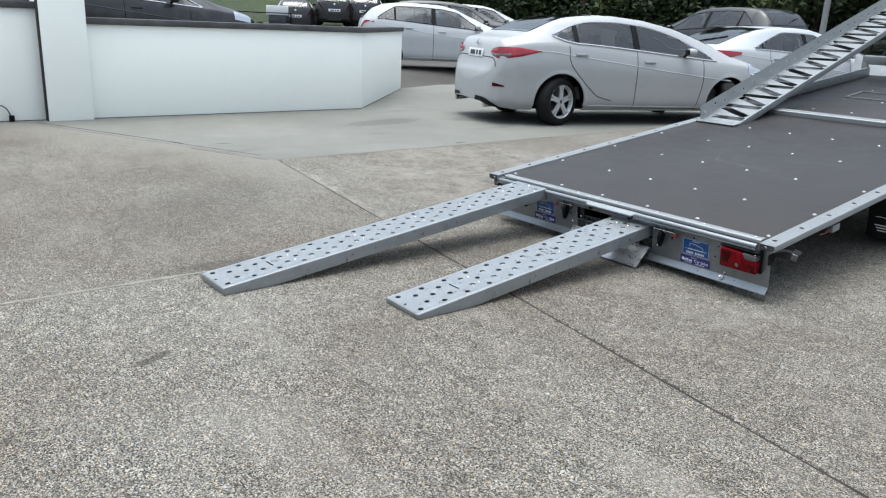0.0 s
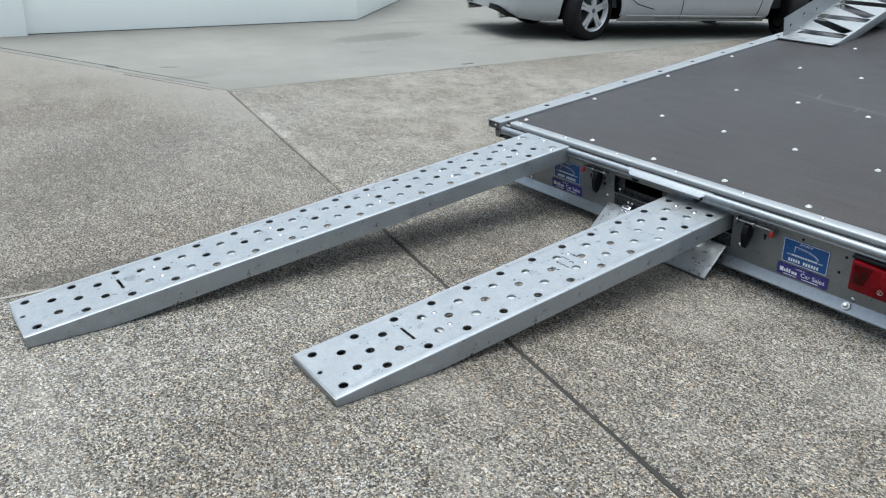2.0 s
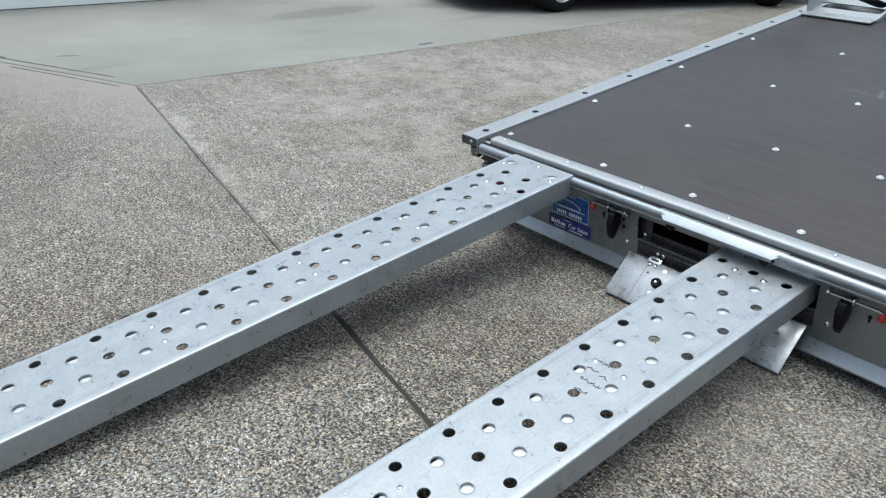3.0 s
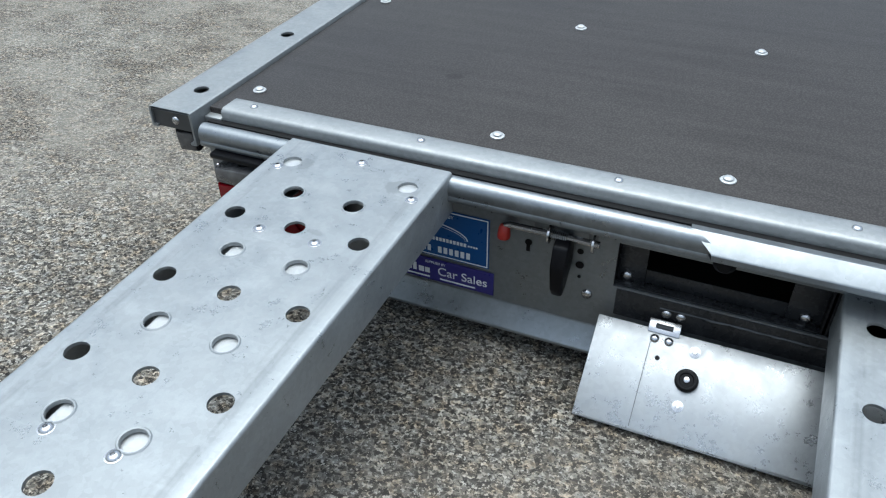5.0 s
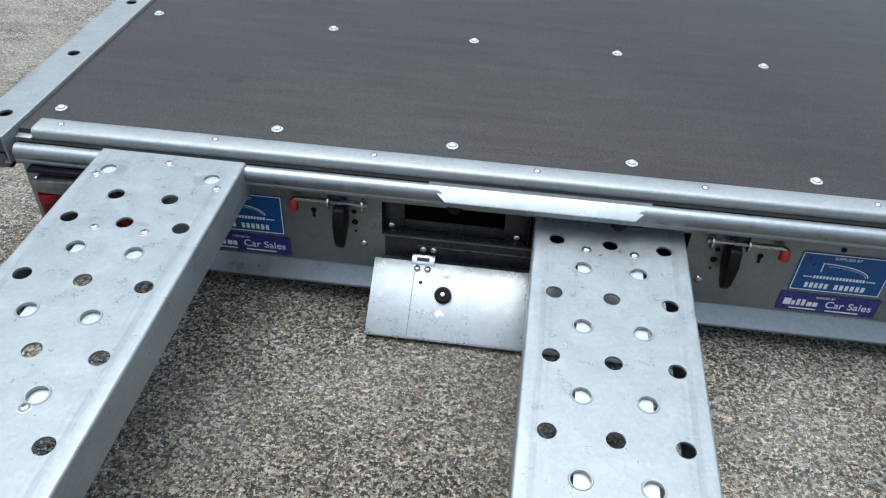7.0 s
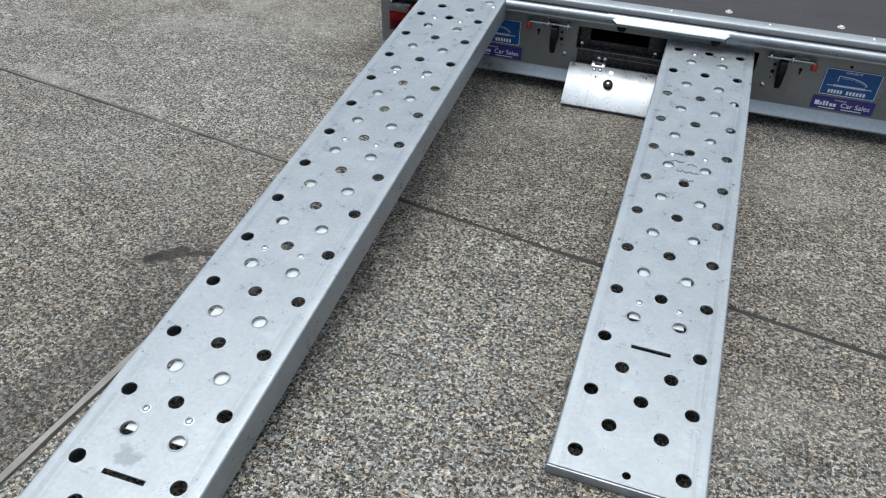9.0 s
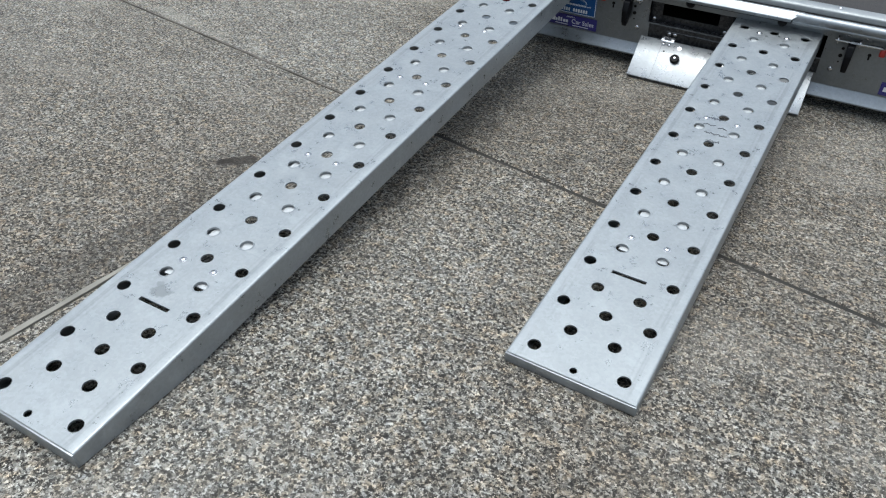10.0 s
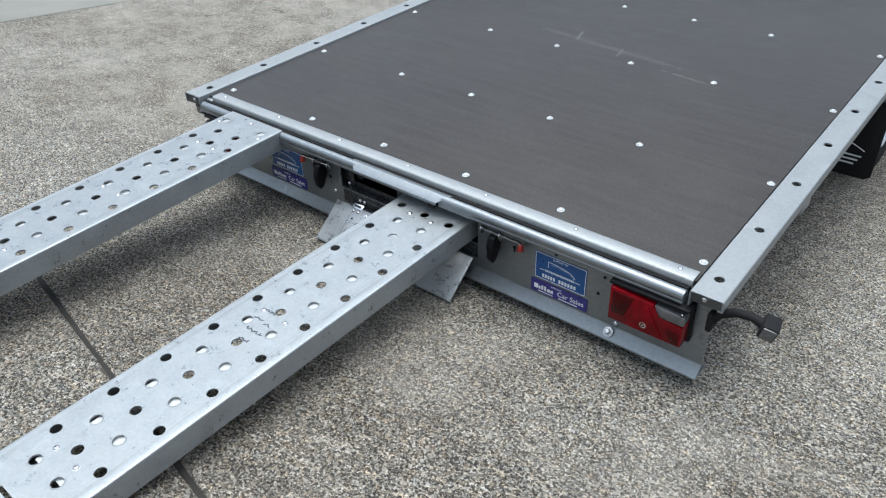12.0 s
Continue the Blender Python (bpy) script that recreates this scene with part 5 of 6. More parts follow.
ramp_hooked = loading_ramp(pose(-0.6430, -2.148, 0.0375, 7.08, 0, -0.25), "perforated galvanised loading ramp hooked onto the trailer's tail", slope=7.08, tip=0.0375, skin="zinc_marked")
ramp_store = loading_ramp(pose(0.1075, -1.556, 0.0270, 7.60, 0, -1.65), "perforated galvanised loading ramp half drawn out of its store", slope=7.60, tip=0.0270, row=0.0685, s0=0.041, pairs=(5.63, 13.7, 21.7, 29.7))
# names written with a marker, shown as plain strokes
def scribble(parent):
    for s, c, w, h in ((0.984, -0.046, 0.044, 0.011), (0.950, -0.040, 0.030, 0.010), (0.946, 0.000, 0.022, 0.013), (0.912, -0.026, 0.056, 0.014), (0.878, -0.012, 0.034, 0.014)):
        k = int(w / 0.0032)
        pts = [(c + w * i / k + 0.0016 * math.sin(i * 2.3), s + h * (0.5 if i % 2 else -0.3) * (0.55 + 0.45 * math.sin(i * 1.9 + w * 90)), 0.0005) for i in range(k + 1)]
        part("ink_stroke", tube(pts, 0.0009, 4), M["ink"], parent)


scribble(ramp_store)


def wheel_ramp():
    """A slotted wheel ramp that rises from the deck towards the front."""
    rise_deg = 11.4
    wr = thing("wheel_ramp", TR @ pose(-0.775, 2.36, 0.0, rise_deg, 0, 0), "galvanised slotted wheel ramp sloping up over the trailer deck", "ramp")
    half, L, t = 0.175, 3.5, 0.004
    bm = bmesh.new()
    cell(bm, -half, half, 0.0, 0.06, 0.006, 0.006 - t)
    y, k = 0.06, 0
    while y < L - 0.27:
        cell(bm, -half, half, y, y + 0.085, 0.006, 0.006 - t, bar_hole(0.160, 0.033), None, 72)
        cell(bm, -half, half, y + 0.085, y + 0.260, 0.006, 0.006 - t, bar_hole(0.160, 0.034, radians(-26)), None, 80)
        y += 0.260
    cell(bm, -half, half, y, L, 0.006, 0.006 - t)
    part("tread", bm, M["zinc"], wr, "tread of straight and slanting slots", smooth=0)
    fl = bmesh.new()
    n = 24
    for i in range(n):
        a, b = L * i / n, L * (i + 1) / n
        cell(fl, 0.004, 0.118, a, b, 0.004, 0.0, round_hole(0.0115), (0.065 if i % 2 else 0.045, (a + b) / 2), 12)
    bmesh.ops.remove_doubles(fl, verts=fl.verts, dist=1e-5)
    bmesh.ops.rotate(fl, matrix=Matrix.Rotation(radians(-90), 3, "Y"), verts=fl.verts)
    bmesh.ops.translate(fl, vec=(-half, 0, 0.002), verts=fl.verts)
    part("side_flange", fl, M["zinc_skylit"], wr, "upright flange with a row of holes", smooth=0)
    # added backing, stands for the deck's shadow behind the slots
    part("under_tray", box(-half + 0.006, half - 0.006, 0.04, L - 0.01, -0.046, -0.042), M["dark_steel"], wr, "dark backing added under the tread to darken its slots")
    lip = box(half - 0.004, half, 0.0, L, -0.045, 0.008, 0.001)
    part("side_lip", lip, M["zinc"], wr)
    part("foot_plate", box(-half, half, -0.075, 0.004, 0.0, 0.007, 0.001), M["zinc"], wr, m=pose(0, 0, 0.002, -rise_deg, 0, 0))
    for i in range(9):
        part("rung", box(-half + 0.02, half - 0.006, 0.30 + 0.36 * i, 0.32 + 0.36 * i, -0.04, 0.0015), M["dark_steel"], wr)
    return wr


wheel_ramp()


# ---------------------------------------------------------------- cars; x forward from the rear bumper, y to the car's left
SHAPES = {
    "saloon": dict(L=4.74, W=1.815, axles=(1.00, 3.77), r=0.325, wind=(2.72, 3.78), rear=(0.58, 1.55), side=(0.87, 3.52), doors=(1.10, 2.17, 3.29), mirror=2.96,
        top=[(0, .56), (.015, .66), (.04, .72), (.075, .76), (.10, .80), (.115, .92), (.13, 1.04), (.16, 1.10), (.24, 1.128), (.45, 1.175), (.66, 1.262), (.92, 1.375), (1.15, 1.443), (1.45, 1.478), (1.9, 1.486), (2.4, 1.445), (2.9, 1.355), (3.3, 1.235), (3.6, 1.11), (3.85, .995), (4.1, .94), (4.4, .855), (4.6, .76), (4.7, .62), (4.74, .5)],
        belt=[(0, .54), (.015, .63), (.04, .69), (.075, .73), (.10, .77), (.115, .87), (.13, .96), (.18, 1.02), (.5, 1.075), (.9, 1.092), (1.2, 1.065), (1.6, 1.04), (2.1, 1.0), (2.7, .95), (3.36, .905), (3.75, .888), (4.1, .855), (4.45, .79), (4.65, .68), (4.74, .47)]),
    "lift": dict(L=4.80, W=1.85, axles=(1.05, 3.90), r=0.33, wind=(2.85, 3.80), rear=(0.28, 1.42), side=(0.95, 3.50), doors=(1.30, 2.30, 3.45), mirror=3.36,
        top=[(0, .62), (.02, .80), (.06, 1.03), (.16, 1.09), (.40, 1.165), (.8, 1.30), (1.2, 1.415), (1.6, 1.47), (2.1, 1.485), (2.6, 1.465), (3.0, 1.385), (3.45, 1.19), (3.82, 1.01), (4.1, .96), (4.5, .85), (4.7, .72), (4.8, .5)],
        belt=[(0, .58), (.02, .76), (.06, .94), (.16, 1.02), (.6, 1.06), (1.2, 1.03), (2.6, .95), (3.4, .91), (3.85, .90), (4.2, .86), (4.55, .78), (4.72, .66), (4.8, .48)]),
    "hatch": dict(L=3.97, W=1.735, axles=(0.66, 3.15), r=0.30, wind=(2.10, 3.02), rear=(0.10, 0.50), side=(0.42, 2.86), doors=(0.95, 1.70, 2.78), mirror=2.68,
        top=[(0, .60), (.02, .80), (.06, 1.06), (.12, 1.16), (.30, 1.34), (.52, 1.43), (.9, 1.475), (1.4, 1.48), (1.9, 1.455), (2.25, 1.385), (2.65, 1.20), (3.05, 1.02), (3.3, .97), (3.65, .86), (3.85, .74), (3.94, .60), (3.97, .5)],
        belt=[(0, .57), (.02, .76), (.06, .98), (.12, 1.06), (.5, 1.075), (1.2, 1.02), (2.0, .95), (2.8, .90), (3.1, .90), (3.4, .86), (3.7, .78), (3.88, .66), (3.97, .47)]),
    "suv": dict(L=4.45, W=1.84, axles=(0.82, 3.50), r=0.35, wind=(2.42, 3.36), rear=(0.12, 0.50), side=(0.50, 3.16), doors=(1.05, 1.95, 3.08), mirror=3.0,
        top=[(0, .72), (.02, .95), (.06, 1.18), (.14, 1.30), (.32, 1.50), (.52, 1.61), (.9, 1.655), (1.5, 1.67), (2.1, 1.645), (2.5, 1.575), (2.95, 1.37), (3.38, 1.16), (3.65, 1.11), (4.1, .99), (4.33, .84), (4.42, .70), (4.45, .58)],
        belt=[(0, .68), (.02, .90), (.06, 1.08), (.14, 1.17), (.5, 1.19), (1.2, 1.15), (2.2, 1.08), (3.1, 1.03), (3.45, 1.02), (3.8, .98), (4.15, .88), (4.35, .74), (4.45, .55)]),
}


class Shell:
    """The skin of a car: a place for each length x and ring position t (0 sill, 4 waist, 5 roof edge, 7 middle of the roof)."""

    def __init__(self, shape):
        s = SHAPES[shape]
        self.L, self.W, self.axles, self.r, self.wind, self.rear = s["L"], s["W"], s["axles"], s["r"], s["wind"], s["rear"]
        self.side, self.doors, self.mirror, self.top, self.belt = s["side"], s["doors"], s["mirror"], s["top"], s["belt"]
        xs = np.linspace(0, self.L, 400)
        def smooth(pts, k):
            y = np.interp(xs, *zip(*pts))
            pad = np.pad(y, k, mode="edge")
            ker = np.hanning(2 * k + 1)
            z = np.convolve(pad, ker / ker.sum(), "valid")
            fade = np.clip(np.minimum(xs, self.L - xs) / 0.10, 0, 1)
            return y * (1 - fade) + z * fade
        self.xs, self.zt, self.zb = xs, smooth(self.top, 9), smooth(self.belt, 12)
        self.zl = np.interp(xs, [0, .08, .4, self.L - .5, self.L - .1, self.L], [.30, .245, .205, .20, .23, .30])
        e = self.L
        self.hw = self.W / 2 * np.interp(xs, [0, .005, .02, .06, .15, .35, .8, e - 1.2, e - .55, e - .28, e - .10, e - .03, e], [.16, .42, .60, .745, .85, .935, 1, 1, .965, .905, .79, .65, .50])
        a, b = self.rear[0], self.wind[1]
        self.rr = np.interp(xs, [0, a, a + .5, b - .5, b, e], [.80, .76, .655, .655, .76, .80])

    def at(self, x, t):
        g = lambda arr: float(np.interp(x, self.xs, arr))
        zl, zb, zt, w, rr = g(self.zl), g(self.zb), g(self.zt), g(self.hw), g(self.rr)
        h = zb - zl
        P = [(w * .88, zl), (w * .972, zl + .13 * h), (w * .995, zl + .42 * h), (w * 1.0, zl + .74 * h), (w * .945, zb), (w * rr * 1.03, zb + (zt - zb) * .875), (w * rr * .66, zt - (zt - zb) * .03), (0.0, zt)]
        i = min(6, int(t))
        f = t - i
        p0, p1, p2 = P[max(0, i - 1)], P[i], P[i + 1]
        p3 = P[i + 2] if i + 2 < 8 else (-P[6][0], P[6][1])
        def cr(a, b, c, d):
            return 0.5 * (2 * b + (c - a) * f + (2 * a - 5 * b + 4 * c - d) * f * f + (3 * b - a - 3 * c + d) * f ** 3)
        if i == 4 or i == 3:
            # a crisp waist: straighter between side and window
            lin = (p1[0] + (p2[0] - p1[0]) * f, p1[1] + (p2[1] - p1[1]) * f)
            k = 0.55
            return (k * lin[0] + (1 - k) * cr(p0[0], p1[0], p2[0], p3[0]), k * lin[1] + (1 - k) * cr(p0[1], p1[1], p2[1], p3[1]))
        return (max(0.0, cr(p0[0], p1[0], p2[0], p3[0])), cr(p0[1], p1[1], p2[1], p3[1]))

    def point(self, x, t, side, lift=0.0):
        y, z = self.at(x, t)
        p = Vector((x, y * side, z))
        if lift:
            y2, z2 = self.at(x, min(7, t + .02))
            y1, z1 = self.at(x, max(0, t - .02))
            xa, xb = max(0.002, x - .015), min(self.L - .002, x + .015)
            ya, za = self.at(xa, t)
            yb, zb = self.at(xb, t)
            n = Vector((xb - xa, (yb - ya) * side, zb - za)).cross(Vector((0, (y2 - y1) * side, z2 - z1)))
            if n.length < 1e-9:
                n = Vector((0, side, 0))
            n.normalize()
            if n.dot(Vector((0, side * max(y, .15), z - 0.65))) < 0 and t > 0.5:
                n.negate()
            p += n * lift
        return p

    def patch(self, x0, x1, tlo, thi, side, lift, nx=18, nt=6):
        bm = bmesh.new()
        lo = tlo if callable(tlo) else (lambda x: tlo)
        hi = thi if callable(thi) else (lambda x: thi)
        rows = []
        for i in range(nx + 1):
            x = x0 + (x1 - x0) * i / nx
            rows.append([bm.verts.new(self.point(x, lo(x) + (hi(x) - lo(x)) * j / nt, side, lift)) for j in range(nt + 1)])
        for a, b in zip(rows, rows[1:]):
            for j in range(nt):
                bm.faces.new((a[j], b[j], b[j + 1], a[j + 1]))
        return bm

    def line(self, pts, side, r, lift=0.0, seg=6):
        return tube([self.point(x, t, side, lift) for x, t in pts], r, seg)


def tapered(lo, hi, x0, x1, d0, d1):
    return lambda x: lo + (hi - lo) * max(0.03, min(1, (x - x0) / d0, (x1 - x) / d1)) ** 0.7


def car(name, m, label, shape, paint, trim="black", tail="car_lamp", detail=True, spokes=5):
    S = Shell(shape)
    c = thing(name, m, label, "car", group="parked cars")
    L, r = S.L, S.r
    ra = r + 0.055
    s0, s1 = S.side
    wlo, whi = (lambda x: 4.10), tapered(4.12, 4.89, s0, s1, *((.80, .95) if shape == "lift" else (.42, .55)))
    if shape == "saloon":
        # an arched window line that sweeps up to a point at the rear
        grid = np.linspace(s0, s1, 90)
        arch = np.interp(grid, [.87, 1.0, 1.165, 1.36, 1.7, 2.3, 2.5, 2.77, 3.16, 3.36, 3.52], [.42, .58, .78, .93, 1, 1, .97, .885, .63, .40, .03])
        arch[3:-3] = np.convolve(arch, np.ones(7) / 7, "valid")
        wlo = lambda x: 4.10 + .79 * float(np.interp(x, [.87, .95, 1.05, 1.2], [.37, .20, .07, 0]))
        whi = lambda x: 4.10 + .79 * float(np.interp(x, grid, arch))
    # body skin
    ends = [.0, .008, .016, .026, .038, .052, .07, .09, .12]
    xs = ends + list(np.linspace(.15, L - .15, 112)) + [L - e for e in reversed(ends)]
    ts = list(np.linspace(0, 4, 19)) + list(np.linspace(4.08, 7, 20))
    verts, faces = [], []
    for side in (-1, 1):
        base = len(verts)
        for x in xs:
            for t in ts:
                verts.append(S.point(x, t, side))
        k = len(ts)
        gone = set()
        for i in range(len(xs) - 1):
            for j in range(k - 1):
                xm, tm = (xs[i] + xs[i + 1]) / 2, (ts[j] + ts[j + 1]) / 2
                q = [base + i * k + j, base + (i + 1) * k + j, base + (i + 1) * k + j + 1, base + i * k + j + 1]
                zm = sum(verts[a].z for a in q) / 4
                if any((xm - ax) ** 2 + (zm - r) ** 2 < ra * ra for ax in S.axles) and tm < 4:
                    continue
                if s0 + .03 < xm < s1 - .03 and wlo(xm) + .04 < tm < whi(xm) - .03:
                    continue
                if (S.wind[0] + .03 < xm < S.wind[1] - .03 or S.rear[0] + .03 < xm < S.rear[1] - .03) and tm > 5.42:
                    continue
                faces.append(q if side > 0 else q[::-1])
    # close both ends between the two sides
    k, half_count = len(ts), len(xs) * len(ts)
    for i, flip in ((0, False), (len(xs) - 1, True)):
        for j in range(k - 1):
            q = [i * k + j, i * k + j + 1, half_count + i * k + j + 1, half_count + i * k + j]
            faces.append(q[::-1] if flip else q)
    for f in faces:
        for a in f:
            v = verts[a]
            for ax in S.axles:
                d = math.hypot(v.x - ax, v.z - r)
                if d < ra and v.z < 0.95 and d > 1e-4:
                    v.x, v.z = ax + (v.x - ax) * ra / d, r + (v.z - r) * ra / d
    me = bpy.data.meshes.new("body")
    me.from_pydata([tuple(v) for v in verts], [], faces)
    bm = bmesh.new()
    bm.from_mesh(me)
    bmesh.ops.remove_doubles(bm, verts=bm.verts, dist=1e-4)
    loose = [v for v in bm.verts if not v.link_faces]
    bmesh.ops.delete(bm, geom=loose, context="VERTS")
    body = part("body", bm, M[paint], c, smooth=50)
    part("underbody", box(.40, L - .30, -.62, .62, .20, .32, .02), M["black"], c)
    part("cabin_floor", box(.35, L - 1.0, -.74, .74, .34, .52, .02), M["seat"], c)
    for sx, w in ((S.doors[1] + .18, .27), ):
        for y in (-.38, .38):
            st = box(-.08, .08, -.24, .24, .0, .50, .05, m=pose(0, 0, 0, 0, -14, 0))
            se = part("seat", st, M["seat"], c, m=pose(sx, y, .52))
            part("headrest", box(-.05, .05, -.12, .12, .54, .72, .03, m=pose(0, 0, 0, 0, -14, 0)), M["seat"], se)
            part("cushion", box(.0, .48, -.25, .25, .0, .14, .04), M["seat"], se)
    rb = part("rear_bench", box(-.10, .08, -.62, .62, .0, .46, .05, m=pose(0, 0, 0, 0, -18, 0)), M["seat"], c, m=pose(S.doors[0] + .02, 0, .52))
    for y in (-.40, .40):
        part("headrest", box(-.05, .05, -.11, .11, .48, .62, .03, m=pose(0, 0, 0, 0, -16, 0)), M["seat"], rb, m=pose(0, y, 0))
    part("dashboard", box(S.wind[1] - .42, S.wind[1] - .10, -.66, .66, .55, .93, .06), M["seat"], c)
    # wheels and arches
    for ax in S.axles:
        for side in (-1, 1):
            yo = side * (S.W / 2 - .025)
            tw = .105
            rim = .665 if shape == "saloon" else .715
            tyre = lathe([(r * (rim + .01), -tw), (r * .82, -tw - .006), (r * .94, -tw + .004), (r, -tw + .03), (r, tw - .03), (r * .94, tw - .004), (r * .82, tw + .006), (r * (rim + .01), tw)], 36)
            wh = part("wheel", lathe([(r * rim, tw - .004), (r * (rim + .03), tw + .006), (r * (rim + .01), tw - .014), (r * (rim - .05), tw - .04), (r * (rim - .055), tw - .05)], 36), M["alloy"], c, m=pose(ax, yo - side * tw, r, -90 * side, 0, 20 * ax))
            part("tyre", tyre, M["rubber"], wh, "black rubber tyre", smooth=50)
            # barrel coloured near black, so the gaps between the spokes read dark
            part("barrel", lathe([(r * (rim - .055), tw - .045), (r * (rim - .075), -tw), (0, -tw)], 28), M["bay"], wh)
            part("brake_disc", lathe([(0.0, .005), (r * .55, .005), (r * .55, -.02)], 24), M["dark_steel"], wh)
            sp = bmesh.new()
            for a in range(spokes):
                e = r * (rim - .01)
                q = [(-.036, .03), (.036, .03), (.034, e * .40), (.031, e * .66), (.040, e * .88), (.056, e), (.006, e), (.003, e * .62), (-.003, e * .62), (-.006, e), (-.056, e), (-.040, e * .88), (-.031, e * .66), (-.034, e * .40)]
                b2 = prism(q, tw - .030, tw - .008)
                bmesh.ops.rotate(b2, matrix=Matrix.Rotation(2 * math.pi * a / spokes, 3, "Z"), verts=b2.verts)
                tmp = bpy.data.meshes.new("spoke_tmp")
                b2.to_mesh(tmp)
                b2.free()
                sp.from_mesh(tmp)
                bpy.data.meshes.remove(tmp)
            lathe([(0.0, tw - .008), (.05, tw - .010), (.062, tw - .03)], 20, bm=sp)
            part("spokes", sp, M["alloy"], wh, "alloy spokes", smooth=30)
            part("hub_cap", lathe([(0.0, tw - .004), (.022, tw - .005), (.026, tw - .010)], 16), M["dark_steel"], wh)
            lin = bmesh.new()
            prev = None
            for i in range(19):
                a = radians(-12 + 204 * i / 18)
                px, pz = ax + (ra + .012) * math.cos(a), r + (ra + .012) * math.sin(a)
                cur = (lin.verts.new((px, side * (S.W / 2 - .33), pz)), lin.verts.new((px, side * (S.W / 2 - .075), pz)))
                if prev:
                    lin.faces.new((prev[0], prev[1], cur[1], cur[0]))
                prev = cur
            back = [lin.verts.new((ax + ra * math.cos(radians(-12 + 204 * i / 18)), side * (S.W / 2 - .33), r + ra * math.sin(radians(-12 + 204 * i / 18)))) for i in range(19)]
            lin.faces.new(back)
            part("arch_liner", lin, M["black"], c)
            arc = []
            for i in range(25):
                a = radians(-8 + 196 * i / 24)
                px, pz = ax + ra * math.cos(a), r + ra * math.sin(a)
                # height back to a ring position on the side
                lo_, hi_ = 0.0, 4.0
                for _ in range(18):
                    mid = (lo_ + hi_) / 2
                    lo_, hi_ = (mid, hi_) if S.at(px, mid)[1] < pz else (lo_, mid)
                arc.append(Vector((px, side * (S.at(px, lo_)[0] - .004), pz)))
            part("arch_lip", tube(arc, .007, 6), M[paint], c)
            flare, rim = bmesh.new(), []
            for i in range(33):
                a = radians(-6 + 192 * i / 32)
                pair = []
                for rad in (ra - .003, ra + .02, ra + .045):
                    px, pz = ax + rad * math.cos(a), r + rad * math.sin(a)
                    lo_, hi_ = 0.0, 4.0
                    for _ in range(16):
                        mid = (lo_ + hi_) / 2
                        lo_, hi_ = (mid, hi_) if S.at(px, mid)[1] < pz else (lo_, mid)
                    pair.append(flare.verts.new((px, side * (S.at(px, lo_)[0] + (.006 if rad < ra + .03 else .001)), pz)))
                rim.append(pair)
            for p0, p1 in zip(rim, rim[1:]):
                for j in (0, 1):
                    flare.faces.new((p0[j], p1[j], p1[j + 1], p0[j + 1]))
            part("arch_flare", flare, M[paint], c, smooth=60)
    # glass
    tr = .014 if trim == "chrome" else .009
    for side in (-1, 1):
        gl = part("side_glass", S.patch(s0, s1, wlo, whi, side, .003, 40, 5), M["glass"], c, "lightly tinted side windows")
        part("window_trim", S.line([(s0 + (s1 - s0) * i / 30, wlo(s0 + (s1 - s0) * i / 30) - .01) for i in range(31)], side, tr, .004), M[trim], c)
        part("window_trim", S.line([(s0 + (s1 - s0) * i / 40, whi(s0 + (s1 - s0) * i / 40)) for i in range(41)], side, tr, .004), M[trim], c)
        x = S.doors[1]
        part("pillar_cover", S.patch(x - .045, x + .055, wlo, lambda q: whi(q), side, .007, 3, 5), M["black"], c)
        part("pillar_cover", S.patch(S.doors[0] + (.09 if shape == "saloon" else -.16), S.doors[0] + (.16 if shape == "saloon" else -.11), wlo, lambda q: whi(q), side, .007, 3, 5), M["black"], c)
        for g in (S.wind, S.rear):
            part("windscreen" if g is S.wind else "rear_glass", S.patch(g[0], g[1], 5.34, 7.0, side, .003, 16, 7), M["glass"], c, "tinted glass")
            part("screen_seal", S.line([(g[0], 7), (g[0], 6), (g[0], 5.34)] + [(g[0] + (g[1] - g[0]) * i / 10, 5.34) for i in range(1, 11)] + [(g[1], 6), (g[1], 7)], side, .006, .001), M["black"], c)
        if detail:
            t_at = lambda q, z: next((k / 60 for k in range(10, 280) if S.at(q, k / 60)[1] >= z), 4.1)
            for x in (S.doors[1:] if shape == "hatch" else S.doors):
                if x == S.doors[0]:
                    # the rear door's edge turns forward round the wheel arch
                    zs = np.linspace(1.06, .345, 26)
                    dx = np.interp(zs, [.33, .36, .41, .52, .65, .80, .90], [.80, .60, .45, .32, .18, .04, 0]) + (S.axles[0] - 1.0) * .3
                    line = [(x + float(d), t_at(x + float(d), float(z))) for z, d in zip(zs, dx)]
                else:
                    bend = .0 if x == S.doors[1] else -.10
                    line = [(x + bend * max(0, 1 - t / 2.4), t) for t in [.45 + .3 * i for i in range(13)]]
                part("door_seam", S.line(line, side, .005), M["black"], c)
            part("sill_seam", S.line([(S.doors[0] + .75 + (S.doors[2] - S.doors[0] - .75) * i / 12, .52) for i in range(13)], side, .004), M["black"], c)
            part("crease", S.line([(.62 + (S.doors[2] + .5 - .62) * i / 30, 3.56 - .86 * i / 30) for i in range(31)], side, .012, -.007), M[paint], c)
            part("side_moulding", S.line([(S.axles[0] + .45 + (S.axles[1] - S.axles[0] - .9) * i / 12, .75) for i in range(13)], side, .008, .0), M[paint], c)
            for x in (S.doors[0] + .18, S.doors[1] + .20):
                p = S.point(x, 3.52, side, .012)
                part("door_handle", box(-.09, .09, -.012, .012, -.013, .013, .006), M[paint], c, m=pose(*p))
        p = S.point(S.mirror, 4.1, side)
